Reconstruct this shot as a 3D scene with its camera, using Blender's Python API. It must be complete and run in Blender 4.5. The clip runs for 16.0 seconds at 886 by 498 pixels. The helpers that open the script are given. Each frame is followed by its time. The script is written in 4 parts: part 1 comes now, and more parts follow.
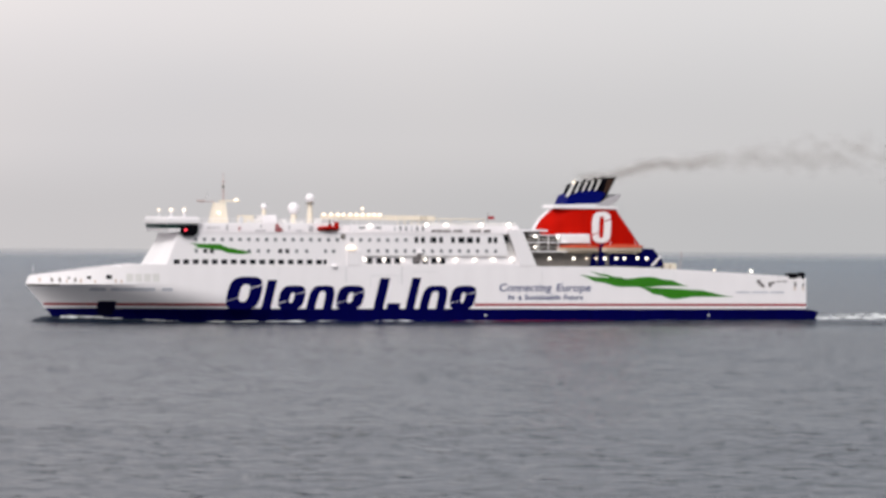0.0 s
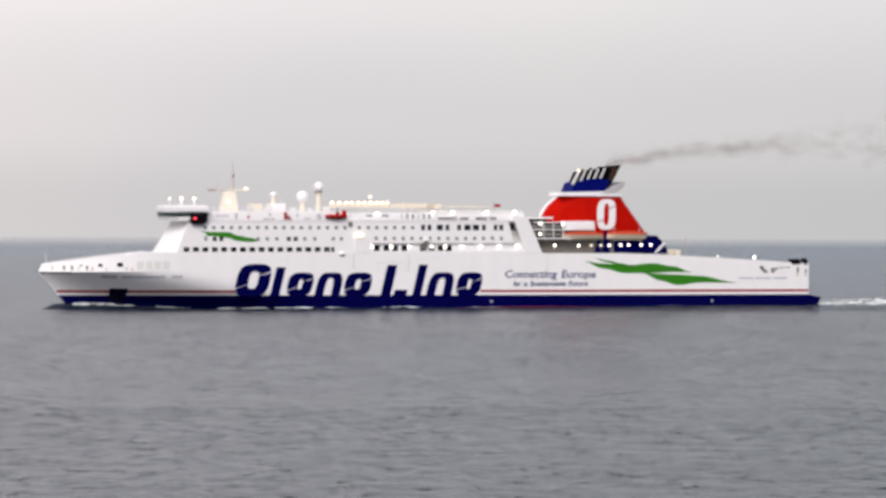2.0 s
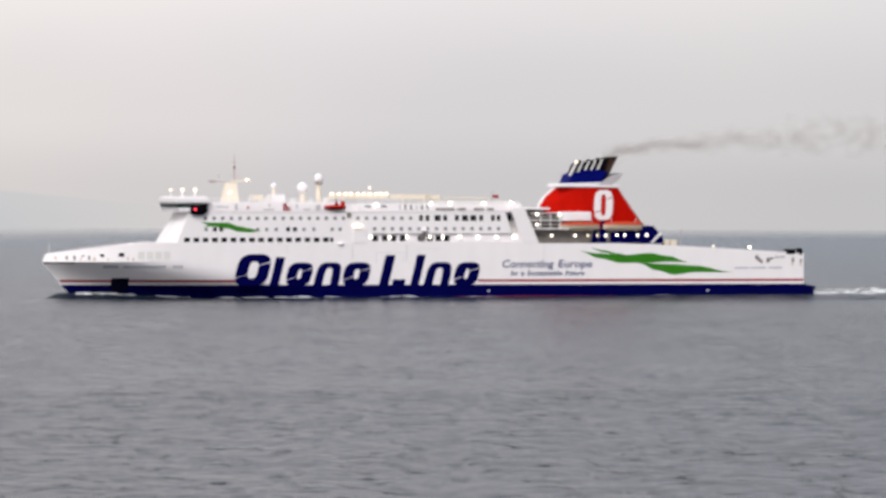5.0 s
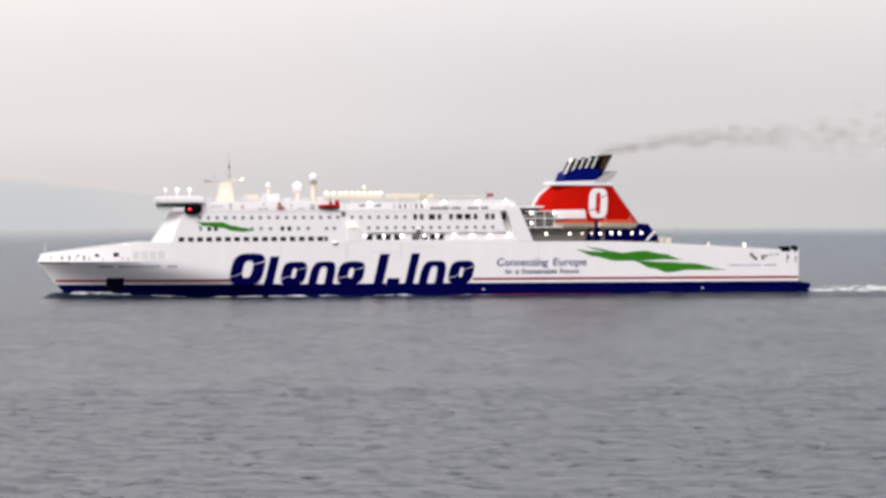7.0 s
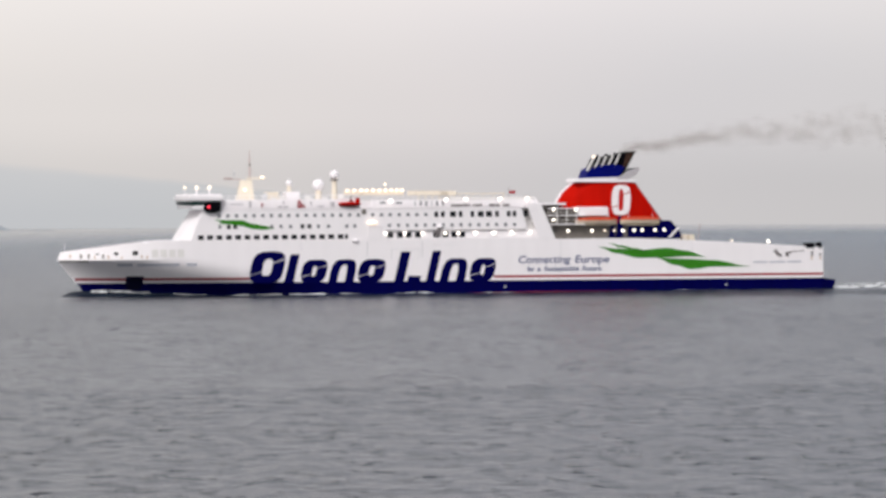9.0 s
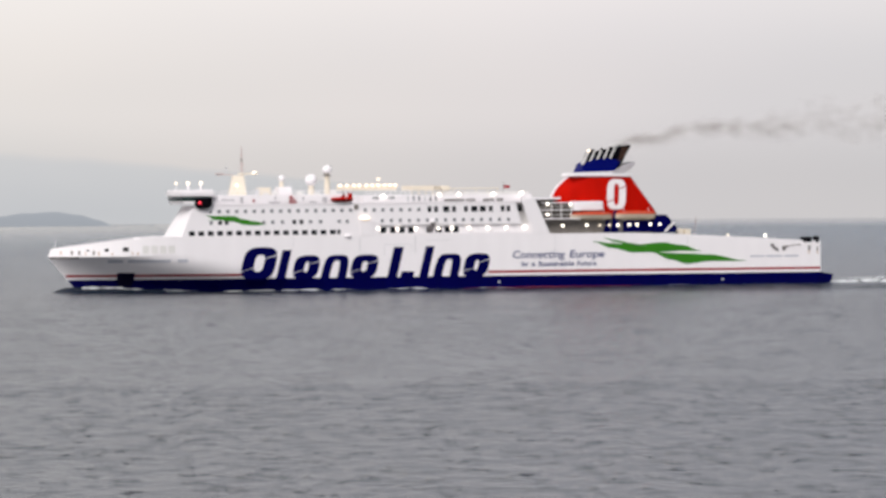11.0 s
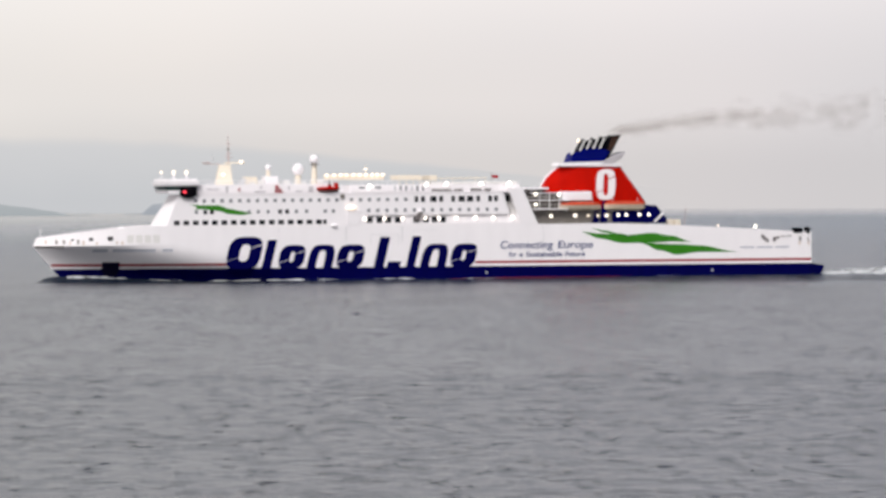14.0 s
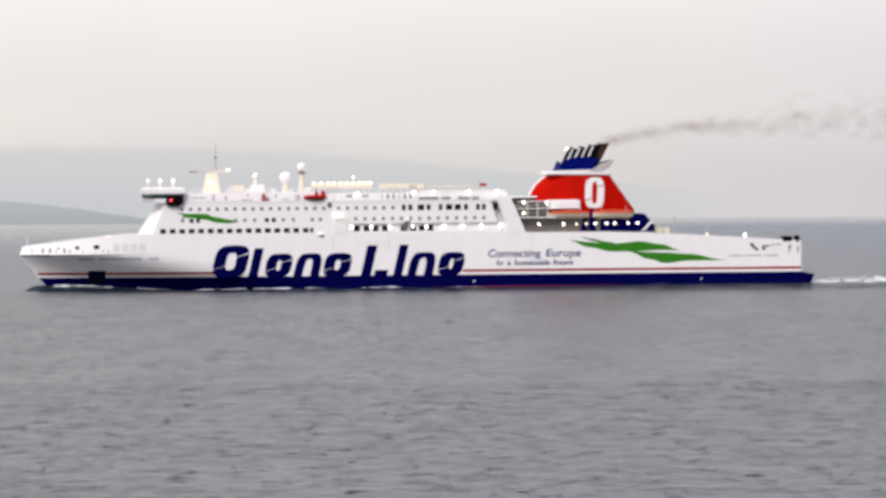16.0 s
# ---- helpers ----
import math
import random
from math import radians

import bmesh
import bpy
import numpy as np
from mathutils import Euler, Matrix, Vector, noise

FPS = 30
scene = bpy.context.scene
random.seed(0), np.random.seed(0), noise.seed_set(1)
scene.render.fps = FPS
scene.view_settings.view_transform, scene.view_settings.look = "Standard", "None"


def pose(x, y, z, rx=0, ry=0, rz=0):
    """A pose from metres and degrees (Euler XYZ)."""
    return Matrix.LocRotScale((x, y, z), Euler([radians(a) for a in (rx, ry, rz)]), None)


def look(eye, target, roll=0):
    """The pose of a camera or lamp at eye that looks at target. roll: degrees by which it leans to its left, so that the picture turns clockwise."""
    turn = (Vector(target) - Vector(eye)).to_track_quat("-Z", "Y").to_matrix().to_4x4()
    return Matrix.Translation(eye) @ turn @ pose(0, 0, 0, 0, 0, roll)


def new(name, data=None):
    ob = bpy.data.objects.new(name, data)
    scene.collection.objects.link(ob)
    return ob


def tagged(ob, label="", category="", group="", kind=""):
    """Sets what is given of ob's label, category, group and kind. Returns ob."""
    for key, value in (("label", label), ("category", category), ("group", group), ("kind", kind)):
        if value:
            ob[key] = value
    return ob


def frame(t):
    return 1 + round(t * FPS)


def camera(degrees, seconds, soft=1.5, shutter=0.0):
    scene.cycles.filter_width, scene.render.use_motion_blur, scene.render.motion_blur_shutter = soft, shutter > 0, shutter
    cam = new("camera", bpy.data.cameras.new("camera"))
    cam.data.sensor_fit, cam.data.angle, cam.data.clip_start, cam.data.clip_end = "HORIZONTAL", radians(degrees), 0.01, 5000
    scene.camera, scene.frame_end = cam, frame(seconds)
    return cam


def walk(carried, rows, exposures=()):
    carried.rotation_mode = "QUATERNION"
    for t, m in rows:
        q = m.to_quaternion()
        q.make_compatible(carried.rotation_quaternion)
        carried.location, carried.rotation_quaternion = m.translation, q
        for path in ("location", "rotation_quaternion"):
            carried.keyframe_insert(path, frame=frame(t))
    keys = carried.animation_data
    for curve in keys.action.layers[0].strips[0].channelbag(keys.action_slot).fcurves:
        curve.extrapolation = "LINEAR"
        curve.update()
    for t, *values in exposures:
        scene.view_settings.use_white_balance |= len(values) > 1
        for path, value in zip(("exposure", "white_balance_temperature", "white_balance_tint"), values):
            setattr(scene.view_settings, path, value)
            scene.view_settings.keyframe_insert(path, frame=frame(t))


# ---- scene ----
cam = camera(7.745, 16.0, soft=3.2)

EYE_HEIGHT = 27.50
# seconds, pan to the right, tilt up, roll (degrees), way forward (metres)
PATH = [
    (0.0, 8.273, -0.303, 0.388, 59.9),
    (0.5, 7.968, -0.335, 0.293, 50.3),
    (1.0, 7.664, -0.364, 0.287, 41.0),
    (1.5, 7.374, -0.397, 0.250, 32.8),
    (2.0, 7.094, -0.409, 0.212, 24.3),
    (2.5, 6.802, -0.418, 0.244, 15.2),
    (3.0, 6.544, -0.433, 0.146, 8.3),
    (3.5, 6.301, -0.450, 0.116, 3.5),
    (4.0, 6.043, -0.466, 0.134, -2.9),
    (6.5, 4.867, -0.500, 0.086, -19.3),
    (7.0, 4.628, -0.499, -0.018, -22.4),
    (7.5, 4.380, -0.503, -0.134, -22.7),
    (8.0, 4.103, -0.507, -0.120, -22.0),
    (8.5, 3.802, -0.515, -0.120, -21.0),
    (9.0, 3.501, -0.523, -0.156, -19.0),
    (11.5, 2.405, -0.584, -0.260, -11.6),
    (12.0, 2.177, -0.601, -0.172, -13.0),
    (12.5, 1.945, -0.617, -0.216, -15.1),
    (13.0, 1.721, -0.633, -0.110, -14.8),
    (13.5, 1.499, -0.646, -0.257, -11.7),
    (14.0, 1.281, -0.659, -0.182, -8.8),
    (14.5, 1.059, -0.670, -0.188, -7.1),
    (15.0, 0.847, -0.660, -0.290, -6.4),
    (15.5, 0.632, -0.627, -0.252, -6.5),
    (16.0, 0.419, -0.587, -0.200, -7.3),
]


def aim(pan, tilt, roll, forward):
    eye = Vector((0.0, forward, EYE_HEIGHT))
    p, q = radians(pan), radians(tilt)
    way = Vector((math.sin(p) * math.cos(q), math.cos(p) * math.cos(q), math.sin(q)))
    return look(eye, eye + way * 1000, roll)


def trim(t):
    """The ship's slow pitch, bow down, in degrees."""
    return 0.15 + 0.11 * min(1, max(0, (t - 4) / 7.5))


walk(cam, [(t, aim(*row)) for t, *row in PATH],
     exposures=[(0.0, -0.09), (1.5, 0.0), (4.0, -0.02), (6.5, -0.03), (7.0, 0.05), (8.0, 0.03), (9.0, -0.07), (11.5, -0.03), (12.0, -0.03), (12.5, 0.06), (13.5, 0.05), (14.5, -0.02), (15.0, 0.05), (16.0, 0.04)])

# ---- light ----
world = bpy.data.worlds.new("overcast_sky")
scene.world = world
world.use_nodes = True
wn, wl = world.node_tree.nodes, world.node_tree.links
sky = wn.new("ShaderNodeTexSky")
sky.sky_type = "NISHITA"
sky.sun_disc = False
sky.sun_elevation, sky.sun_rotation = radians(46), radians(209)
sky.dust_density = 5.0
cloud_map = wn.new("ShaderNodeMapping")
cloud_map.inputs["Scale"].default_value = (9, 9, 22)
cloud_at = wn.new("ShaderNodeTexCoord")
wl.new(cloud_at.outputs["Generated"], cloud_map.inputs["Vector"])
cloud_noise = wn.new("ShaderNodeTexNoise")
cloud_noise.inputs["Scale"].default_value = 1.0
cloud_noise.inputs["Detail"].default_value = 2.0
wl.new(cloud_map.outputs["Vector"], cloud_noise.inputs["Vector"])
cloud_ramp = wn.new("ShaderNodeValToRGB")
cloud_ramp.color_ramp.elements[0].position, cloud_ramp.color_ramp.elements[1].position = 0.3, 0.7
cloud_ramp.color_ramp.elements[0].color = (7.1, 7.08, 7.2, 1)
cloud_ramp.color_ramp.elements[1].color = (7.9, 7.65, 7.55, 1)
wl.new(cloud_noise.outputs["Fac"], cloud_ramp.inputs["Fac"])
# brighter towards the veiled sun
split = wn.new("ShaderNodeSeparateXYZ")
wl.new(cloud_at.outputs["Generated"], split.inputs[0])
glow = wn.new("ShaderNodeMapRange")
glow.interpolation_type = "SMOOTHSTEP"
glow.inputs[1].default_value, glow.inputs[2].default_value = -0.12, 0.26
wl.new(split.outputs[0], glow.inputs[0])
tint = wn.new("ShaderNodeValToRGB")
tint.color_ramp.elements[0].color = (1.17, 1.14, 1.075, 1)
tint.color_ramp.elements[1].color = (0.862, 0.883, 0.897, 1)
tint.color_ramp.elements.new(0.5).color = (1.065, 1.033, 1.032, 1)
wl.new(glow.outputs[0], tint.inputs["Fac"])
rise = wn.new("ShaderNodeMapRange")
rise.inputs[1].default_value, rise.inputs[2].default_value = 0.0, 0.4
wl.new(split.outputs[2], rise.inputs[0])
layers = wn.new("ShaderNodeValToRGB")
layers.color_ramp.interpolation = "EASE"
stops = layers.color_ramp.elements
stops[0].position, stops[0].color = 0.0, (0.88, 0.88, 0.885, 1)
stops[1].position, stops[1].color = 1.0, (0.81, 0.84, 0.91, 1)
for place, tone in ((0.03, (1.02, 1.01, 1.01, 1)), (0.09, (1.22, 1.2, 1.195, 1)), (0.2, (0.91, 0.93, 0.985, 1))):
    stops.new(place).color = tone
wl.new(rise.outputs[0], layers.inputs["Fac"])
shade = wn.new("ShaderNodeMixRGB")
shade.blend_type = "MULTIPLY"
shade.inputs["Fac"].default_value = 1.0
wl.new(cloud_ramp.outputs["Color"], shade.inputs["Color1"])
wl.new(layers.outputs["Color"], shade.inputs["Color2"])
bright = wn.new("ShaderNodeVectorMath")
bright.operation = "MULTIPLY"
wl.new(shade.outputs["Color"], bright.inputs[0])
wl.new(tint.outputs["Color"], bright.inputs[1])
veil = wn.new("ShaderNodeMixRGB")
veil.inputs["Fac"].default_value = 0.93
wl.new(sky.outputs["Color"], veil.inputs["Color1"])
wl.new(bright.outputs["Vector"], veil.inputs["Color2"])
wl.new(veil.outputs["Color"], wn["Background"].inputs["Color"])
wn["Background"].inputs["Strength"].default_value = 0.1

sun = new("sun", bpy.data.lights.new("sun", "SUN"))
sun.data.energy, sun.data.angle, sun.data.color = 2.82, radians(25), (1.0, 0.965, 0.95)
sun.matrix_world = look((-345, -620, 740), (0, 0, 0))


# ---- materials ----
def paint(name, color, rough=0.5, metal=0.0, vary=0.06, scale=0.5, streaks=0.0, bump=0.0, glow=0.0, spec=0.3):
    m = bpy.data.materials.new(name)
    m.use_nodes = True
    n, l = m.node_tree.nodes, m.node_tree.links
    b = n["Principled BSDF"]
    b.inputs["Roughness"].default_value, b.inputs["Metallic"].default_value = rough, metal
    b.inputs["Specular IOR Level"].default_value = spec
    at = n.new("ShaderNodeTexCoord")
    mp = n.new("ShaderNodeMapping")
    mp.inputs["Scale"].default_value = (1.6, 1.6, 0.25) if streaks else (1, 1, 1)
    l.new(at.outputs["Object"], mp.inputs["Vector"])
    broad = n.new("ShaderNodeTexNoise")
    broad.inputs["Scale"].default_value, broad.inputs["Detail"].default_value = scale, 5
    l.new(mp.outputs["Vector"], broad.inputs["Vector"])
    fine = n.new("ShaderNodeTexNoise")
    fine.inputs["Scale"].default_value, fine.inputs["Detail"].default_value = scale * 9, 4
    l.new(at.outputs["Object"], fine.inputs["Vector"])
    add = n.new("ShaderNodeMath")
    add.operation = "MULTIPLY_ADD"
    add.inputs[1].default_value = 0.35
    l.new(fine.outputs["Fac"], add.inputs[0])
    l.new(broad.outputs["Fac"], add.inputs[2])
    ramp = n.new("ShaderNodeValToRGB")
    ramp.color_ramp.elements[0].position, ramp.color_ramp.elements[1].position = 0.45, 0.95
    v = vary + streaks
    ramp.color_ramp.elements[0].color = (*[min(1, k * (1 - v)) for k in color], 1)
    ramp.color_ramp.elements[1].color = (*[min(1, k * (1 + vary)) for k in color], 1)
    l.new(add.outputs[0], ramp.inputs["Fac"])
    l.new(ramp.outputs["Color"], b.inputs["Base Color"])
    if bump:
        bp = n.new("ShaderNodeBump")
        bp.inputs["Strength"].default_value, bp.inputs["Distance"].default_value = bump, 0.05
        l.new(fine.outputs["Fac"], bp.inputs["Height"])
        l.new(bp.outputs["Normal"], b.inputs["Normal"])
    if glow:
        b.inputs["Emission Color"].default_value = (*color, 1)
        b.inputs["Emission Strength"].default_value = glow
    return m


WHITE = paint("white_ship_paint", (0.89, 0.855, 0.868), 0.4, vary=0.018, scale=0.25, streaks=0.004, bump=0.1)
# off-white copy of the ship's paint, some shade put into its colour
OFFWHITE = paint("shaded_white_paint", (0.74, 0.72, 0.7), 0.5, vary=0.05, scale=0.5)
GREY = paint("grey_deck_paint", (0.36, 0.36, 0.37), 0.7, vary=0.12)
PALEGREY = paint("pale_grey_paint", (0.6, 0.6, 0.61), 0.6, vary=0.06)
BLUE = paint("navy_blue_paint", (0.0007, 0.0008, 0.058), 0.7, vary=0.15, scale=0.4, streaks=0.1, spec=0.02)
CROWN = paint("funnel_blue_paint", (0.0015, 0.004, 0.12), 0.6, vary=0.12, scale=0.3, spec=0.03)
DARKRED = paint("rescue_boat_red", (0.26, 0.008, 0.006), 0.5, vary=0.1)
FIN = paint("weathered_fin_grey", (0.47, 0.45, 0.47), 0.6, vary=0.1)
RED = paint("funnel_red_paint", (0.45, 0.006, 0.002), 0.6, vary=0.06, scale=0.3, streaks=0.04, spec=0.02)
STRIPE = paint("stripe_red_paint", (0.33, 0.025, 0.035), 0.5, vary=0.1)
BOOT = paint("antifouling_red", (0.2, 0.018, 0.03), 0.6, vary=0.2)
GREEN = paint("leaf_green_paint", (0.028, 0.2, 0.004), 0.5, vary=0.12, scale=0.3)
INK = paint("slate_blue_lettering", (0.07, 0.085, 0.2), 0.5, vary=0.1)
FADED = paint("faded_grey_lettering", (0.48, 0.49, 0.55), 0.6, vary=0.1)
BLACK = paint("black_soot_and_shade_paint", (0.0025, 0.0023, 0.004), 0.8, vary=0.3, spec=0.04)
GLASS = paint("dark_window_glass", (0.012, 0.013, 0.016), 0.2, vary=0.2, spec=0.2)
SMALLGLASS = paint("cabin_window_glass", (0.2, 0.205, 0.22), 0.2, vary=0.25)
TINTED = paint("green_tinted_glass", (0.02, 0.045, 0.04), 0.2, vary=0.2, spec=0.25)
# cream paint with the warm lamplight on it put into the colour
CREAM = paint("lamplit_cream_paint", (0.78, 0.7, 0.58), 0.6, vary=0.05)
ORANGE = paint("lifeboat_orange", (0.52, 0.06, 0.015), 0.5, vary=0.08)
BEIGE = paint("lifeboat_cream", (0.66, 0.55, 0.42), 0.5, vary=0.06)
SHADE = paint("brownish_paint_with_shade", (0.2, 0.178, 0.16), 0.7, vary=0.12)
POLE = paint("weathered_mast_paint", (0.5, 0.38, 0.36), 0.6, vary=0.12)
LAMP = paint("floodlight_glow", (1.0, 0.93, 0.82), 0.4, vary=0.0, glow=3.5)
WARM = paint("warm_lamp_glow", (1.0, 0.84, 0.66), 0.4, vary=0.0, glow=1.3)
HATCH = paint("blue_black_door_paint", (0.003, 0.003, 0.018), 0.7, vary=0.3, spec=0.05)
RUST = paint("thin_rust_stain", (0.62, 0.5, 0.42), 0.8, vary=0.2, scale=2.0)
FITTING = paint("weathered_steel", (0.17, 0.15, 0.15), 0.7, vary=0.2)
SOOTBROWN = paint("sooty_brown_steel", (0.07, 0.032, 0.02), 0.8, vary=0.2)
REDLAMP = paint("red_port_light", (1.0, 0.05, 0.08), 0.4, vary=0.0, glow=1.2)


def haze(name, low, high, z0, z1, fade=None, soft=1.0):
    """Far land with the haze put into its colour: it glows as the air before it does."""
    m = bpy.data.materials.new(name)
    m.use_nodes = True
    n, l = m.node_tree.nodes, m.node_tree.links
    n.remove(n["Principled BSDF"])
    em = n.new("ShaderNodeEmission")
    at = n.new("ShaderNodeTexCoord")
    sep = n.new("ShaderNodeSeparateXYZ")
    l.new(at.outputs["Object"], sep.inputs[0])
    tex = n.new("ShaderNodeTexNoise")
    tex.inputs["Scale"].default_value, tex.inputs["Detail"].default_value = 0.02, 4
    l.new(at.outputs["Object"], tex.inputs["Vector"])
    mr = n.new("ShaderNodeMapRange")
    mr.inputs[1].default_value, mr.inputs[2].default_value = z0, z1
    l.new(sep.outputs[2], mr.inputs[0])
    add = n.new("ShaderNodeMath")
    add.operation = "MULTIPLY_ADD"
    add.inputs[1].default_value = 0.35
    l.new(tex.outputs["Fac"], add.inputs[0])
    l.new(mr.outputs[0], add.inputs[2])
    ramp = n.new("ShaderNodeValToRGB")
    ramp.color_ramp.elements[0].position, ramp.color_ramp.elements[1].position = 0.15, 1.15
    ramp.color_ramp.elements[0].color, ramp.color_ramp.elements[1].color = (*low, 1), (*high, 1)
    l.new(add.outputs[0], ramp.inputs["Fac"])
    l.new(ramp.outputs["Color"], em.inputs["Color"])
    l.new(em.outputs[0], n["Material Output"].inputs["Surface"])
    # the crest and the hill's far end turn transparent, standing in for thicker haze
    height = n.new("ShaderNodeAttribute")
    height.attribute_name = "share_of_height"
    crest = n.new("ShaderNodeMapRange")
    crest.interpolation_type = "SMOOTHSTEP"
    crest.inputs[1].default_value, crest.inputs[2].default_value = soft, 1.02
    l.new(height.outputs["Fac"], crest.inputs[0])
    hidden = crest.outputs[0]
    if fade:
        far = n.new("ShaderNodeMapRange")
        far.interpolation_type = "SMOOTHSTEP"
        far.inputs[1].default_value, far.inputs[2].default_value = fade
        l.new(sep.outputs[0], far.inputs[0])
        most = n.new("ShaderNodeMath")
        most.operation = "MAXIMUM"
        l.new(far.outputs[0], most.inputs[0])
        l.new(hidden, most.inputs[1])
        hidden = most.outputs[0]
    clear = n.new("ShaderNodeBsdfTransparent")
    mix = n.new("ShaderNodeMixShader")
    l.new(hidden, mix.inputs[0])
    l.new(em.outputs[0], mix.inputs[1])
    l.new(clear.outputs[0], mix.inputs[2])
    l.new(mix.outputs[0], n["Material Output"].inputs["Surface"])
    return m


def sea_water():
    m = bpy.data.materials.new("grey_sea_water")
    m.use_nodes = True
    n, l = m.node_tree.nodes, m.node_tree.links
    b = n["Principled BSDF"]
    b.inputs["Base Color"].default_value = (0.013, 0.019, 0.031, 1)
    b.inputs["Roughness"].default_value = 0.235
    b.inputs["IOR"].default_value = 1.333
    at = n.new("ShaderNodeTexCoord")
    # distance haze put into the water: a bluer base colour, then fading alpha
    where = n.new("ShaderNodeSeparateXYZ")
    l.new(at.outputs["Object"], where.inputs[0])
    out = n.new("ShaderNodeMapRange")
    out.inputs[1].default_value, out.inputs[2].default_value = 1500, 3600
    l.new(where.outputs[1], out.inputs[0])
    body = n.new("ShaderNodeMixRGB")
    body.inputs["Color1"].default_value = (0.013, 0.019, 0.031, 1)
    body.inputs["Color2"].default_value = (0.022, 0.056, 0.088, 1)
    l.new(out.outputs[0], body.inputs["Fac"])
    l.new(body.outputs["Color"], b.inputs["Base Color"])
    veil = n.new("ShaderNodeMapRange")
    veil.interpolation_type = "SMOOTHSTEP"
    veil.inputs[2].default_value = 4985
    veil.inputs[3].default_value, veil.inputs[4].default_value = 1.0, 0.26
    # the alpha fade that stands for haze begins nearer towards the veiled sun
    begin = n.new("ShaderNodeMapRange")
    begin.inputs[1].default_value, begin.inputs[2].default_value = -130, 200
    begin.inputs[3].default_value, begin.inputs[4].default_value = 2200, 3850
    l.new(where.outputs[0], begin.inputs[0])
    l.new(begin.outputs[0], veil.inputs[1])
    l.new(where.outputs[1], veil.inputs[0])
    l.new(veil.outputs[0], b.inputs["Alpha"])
    # gusts: the chop is livelier in patches
    def texture(sx, sy, detail, rough=0.55):
        mp = n.new("ShaderNodeMapping")
        mp.inputs["Scale"].default_value = (sx, sy, 1)
        l.new(at.outputs["Object"], mp.inputs["Vector"])
        tex = n.new("ShaderNodeTexNoise")
        tex.inputs["Scale"].default_value, tex.inputs["Detail"].default_value = 1.0, detail
        tex.inputs["Roughness"].default_value = rough
        l.new(mp.outputs["Vector"], tex.inputs["Vector"])
        return tex

    gust = n.new("ShaderNodeMapRange")
    gust.interpolation_type = "SMOOTHSTEP"
    gust.inputs[1].default_value, gust.inputs[2].default_value = 0.38, 0.64
    gust.inputs[3].default_value, gust.inputs[4].default_value = 0.6, 1.1
    l.new(texture(0.06, 0.014, 3).outputs["Fac"], gust.inputs[0])
    last = None
    # chop, wavelets and ripples: scale along and across the view, height
    for sx, sy, detail, dist in ((0.7, 0.26, 5, 0.5), (0.22, 0.07, 4, 0.5), (2.2, 0.9, 4, 0.2)):
        bp = n.new("ShaderNodeBump")
        bp.inputs["Distance"].default_value = dist
        l.new(gust.outputs[0], bp.inputs["Strength"])
        l.new(texture(sx, sy, detail).outputs["Fac"], bp.inputs["Height"])
        if last:
            l.new(last.outputs["Normal"], bp.inputs["Normal"])
        last = bp
    # single steeper wavelets
    peak = n.new("ShaderNodeMapRange")
    peak.interpolation_type = "SMOOTHSTEP"
    peak.inputs[1].default_value, peak.inputs[2].default_value = 0.585, 0.7
    l.new(texture(0.36, 0.1, 3).outputs["Fac"], peak.inputs[0])
    bp = n.new("ShaderNodeBump")
    bp.inputs["Distance"].default_value = 2.3
    l.new(gust.outputs[0], bp.inputs["Strength"])
    l.new(peak.outputs[0], bp.inputs["Height"])
    l.new(last.outputs["Normal"], bp.inputs["Normal"])
    l.new(bp.outputs["Normal"], b.inputs["Normal"])
    return m


def smoke_matter(name, color, alpha):
    m = bpy.data.materials.new(name)
    m.use_nodes = True
    n, l = m.node_tree.nodes, m.node_tree.links
    b = n["Principled BSDF"]
    b.inputs["Base Color"].default_value = (*color, 1)
    b.inputs["Roughness"].default_value = 1.0
    b.inputs["Specular IOR Level"].default_value = 0.0
    at = n.new("ShaderNodeTexCoord")
    tex = n.new("ShaderNodeTexNoise")
    tex.inputs["Scale"].default_value, tex.inputs["Detail"].default_value = 0.6, 4
    l.new(at.outputs["Object"], tex.inputs["Vector"])
    mr = n.new("ShaderNodeMapRange")
    mr.inputs[1].default_value, mr.inputs[2].default_value = 0.1, 0.8
    mr.inputs[4].default_value = alpha
    l.new(tex.outputs["Fac"], mr.inputs[0])
    l.new(mr.outputs[0], b.inputs["Alpha"])
    return m


def foam_matter():
    m = paint("white_foam", (0.82, 0.84, 0.85), 0.8, vary=0.1, scale=1.5, bump=0.6)
    n, l = m.node_tree.nodes, m.node_tree.links
    at = n.new("ShaderNodeTexCoord")
    mp = n.new("ShaderNodeMapping")
    mp.inputs["Scale"].default_value = (0.28, 0.6, 1.2)
    l.new(at.outputs["Object"], mp.inputs["Vector"])
    tex = n.new("ShaderNodeTexNoise")
    tex.inputs["Scale"].default_value, tex.inputs["Detail"].default_value = 1.0, 6
    l.new(mp.outputs["Vector"], tex.inputs["Vector"])
    mr = n.new("ShaderNodeMapRange")
    mr.inputs[1].default_value, mr.inputs[2].default_value = 0.41, 0.64
    l.new(tex.outputs["Fac"], mr.inputs[0])
    l.new(mr.outputs[0], n["Principled BSDF"].inputs["Alpha"])
    return m


SEA, FOAM = sea_water(), foam_matter()


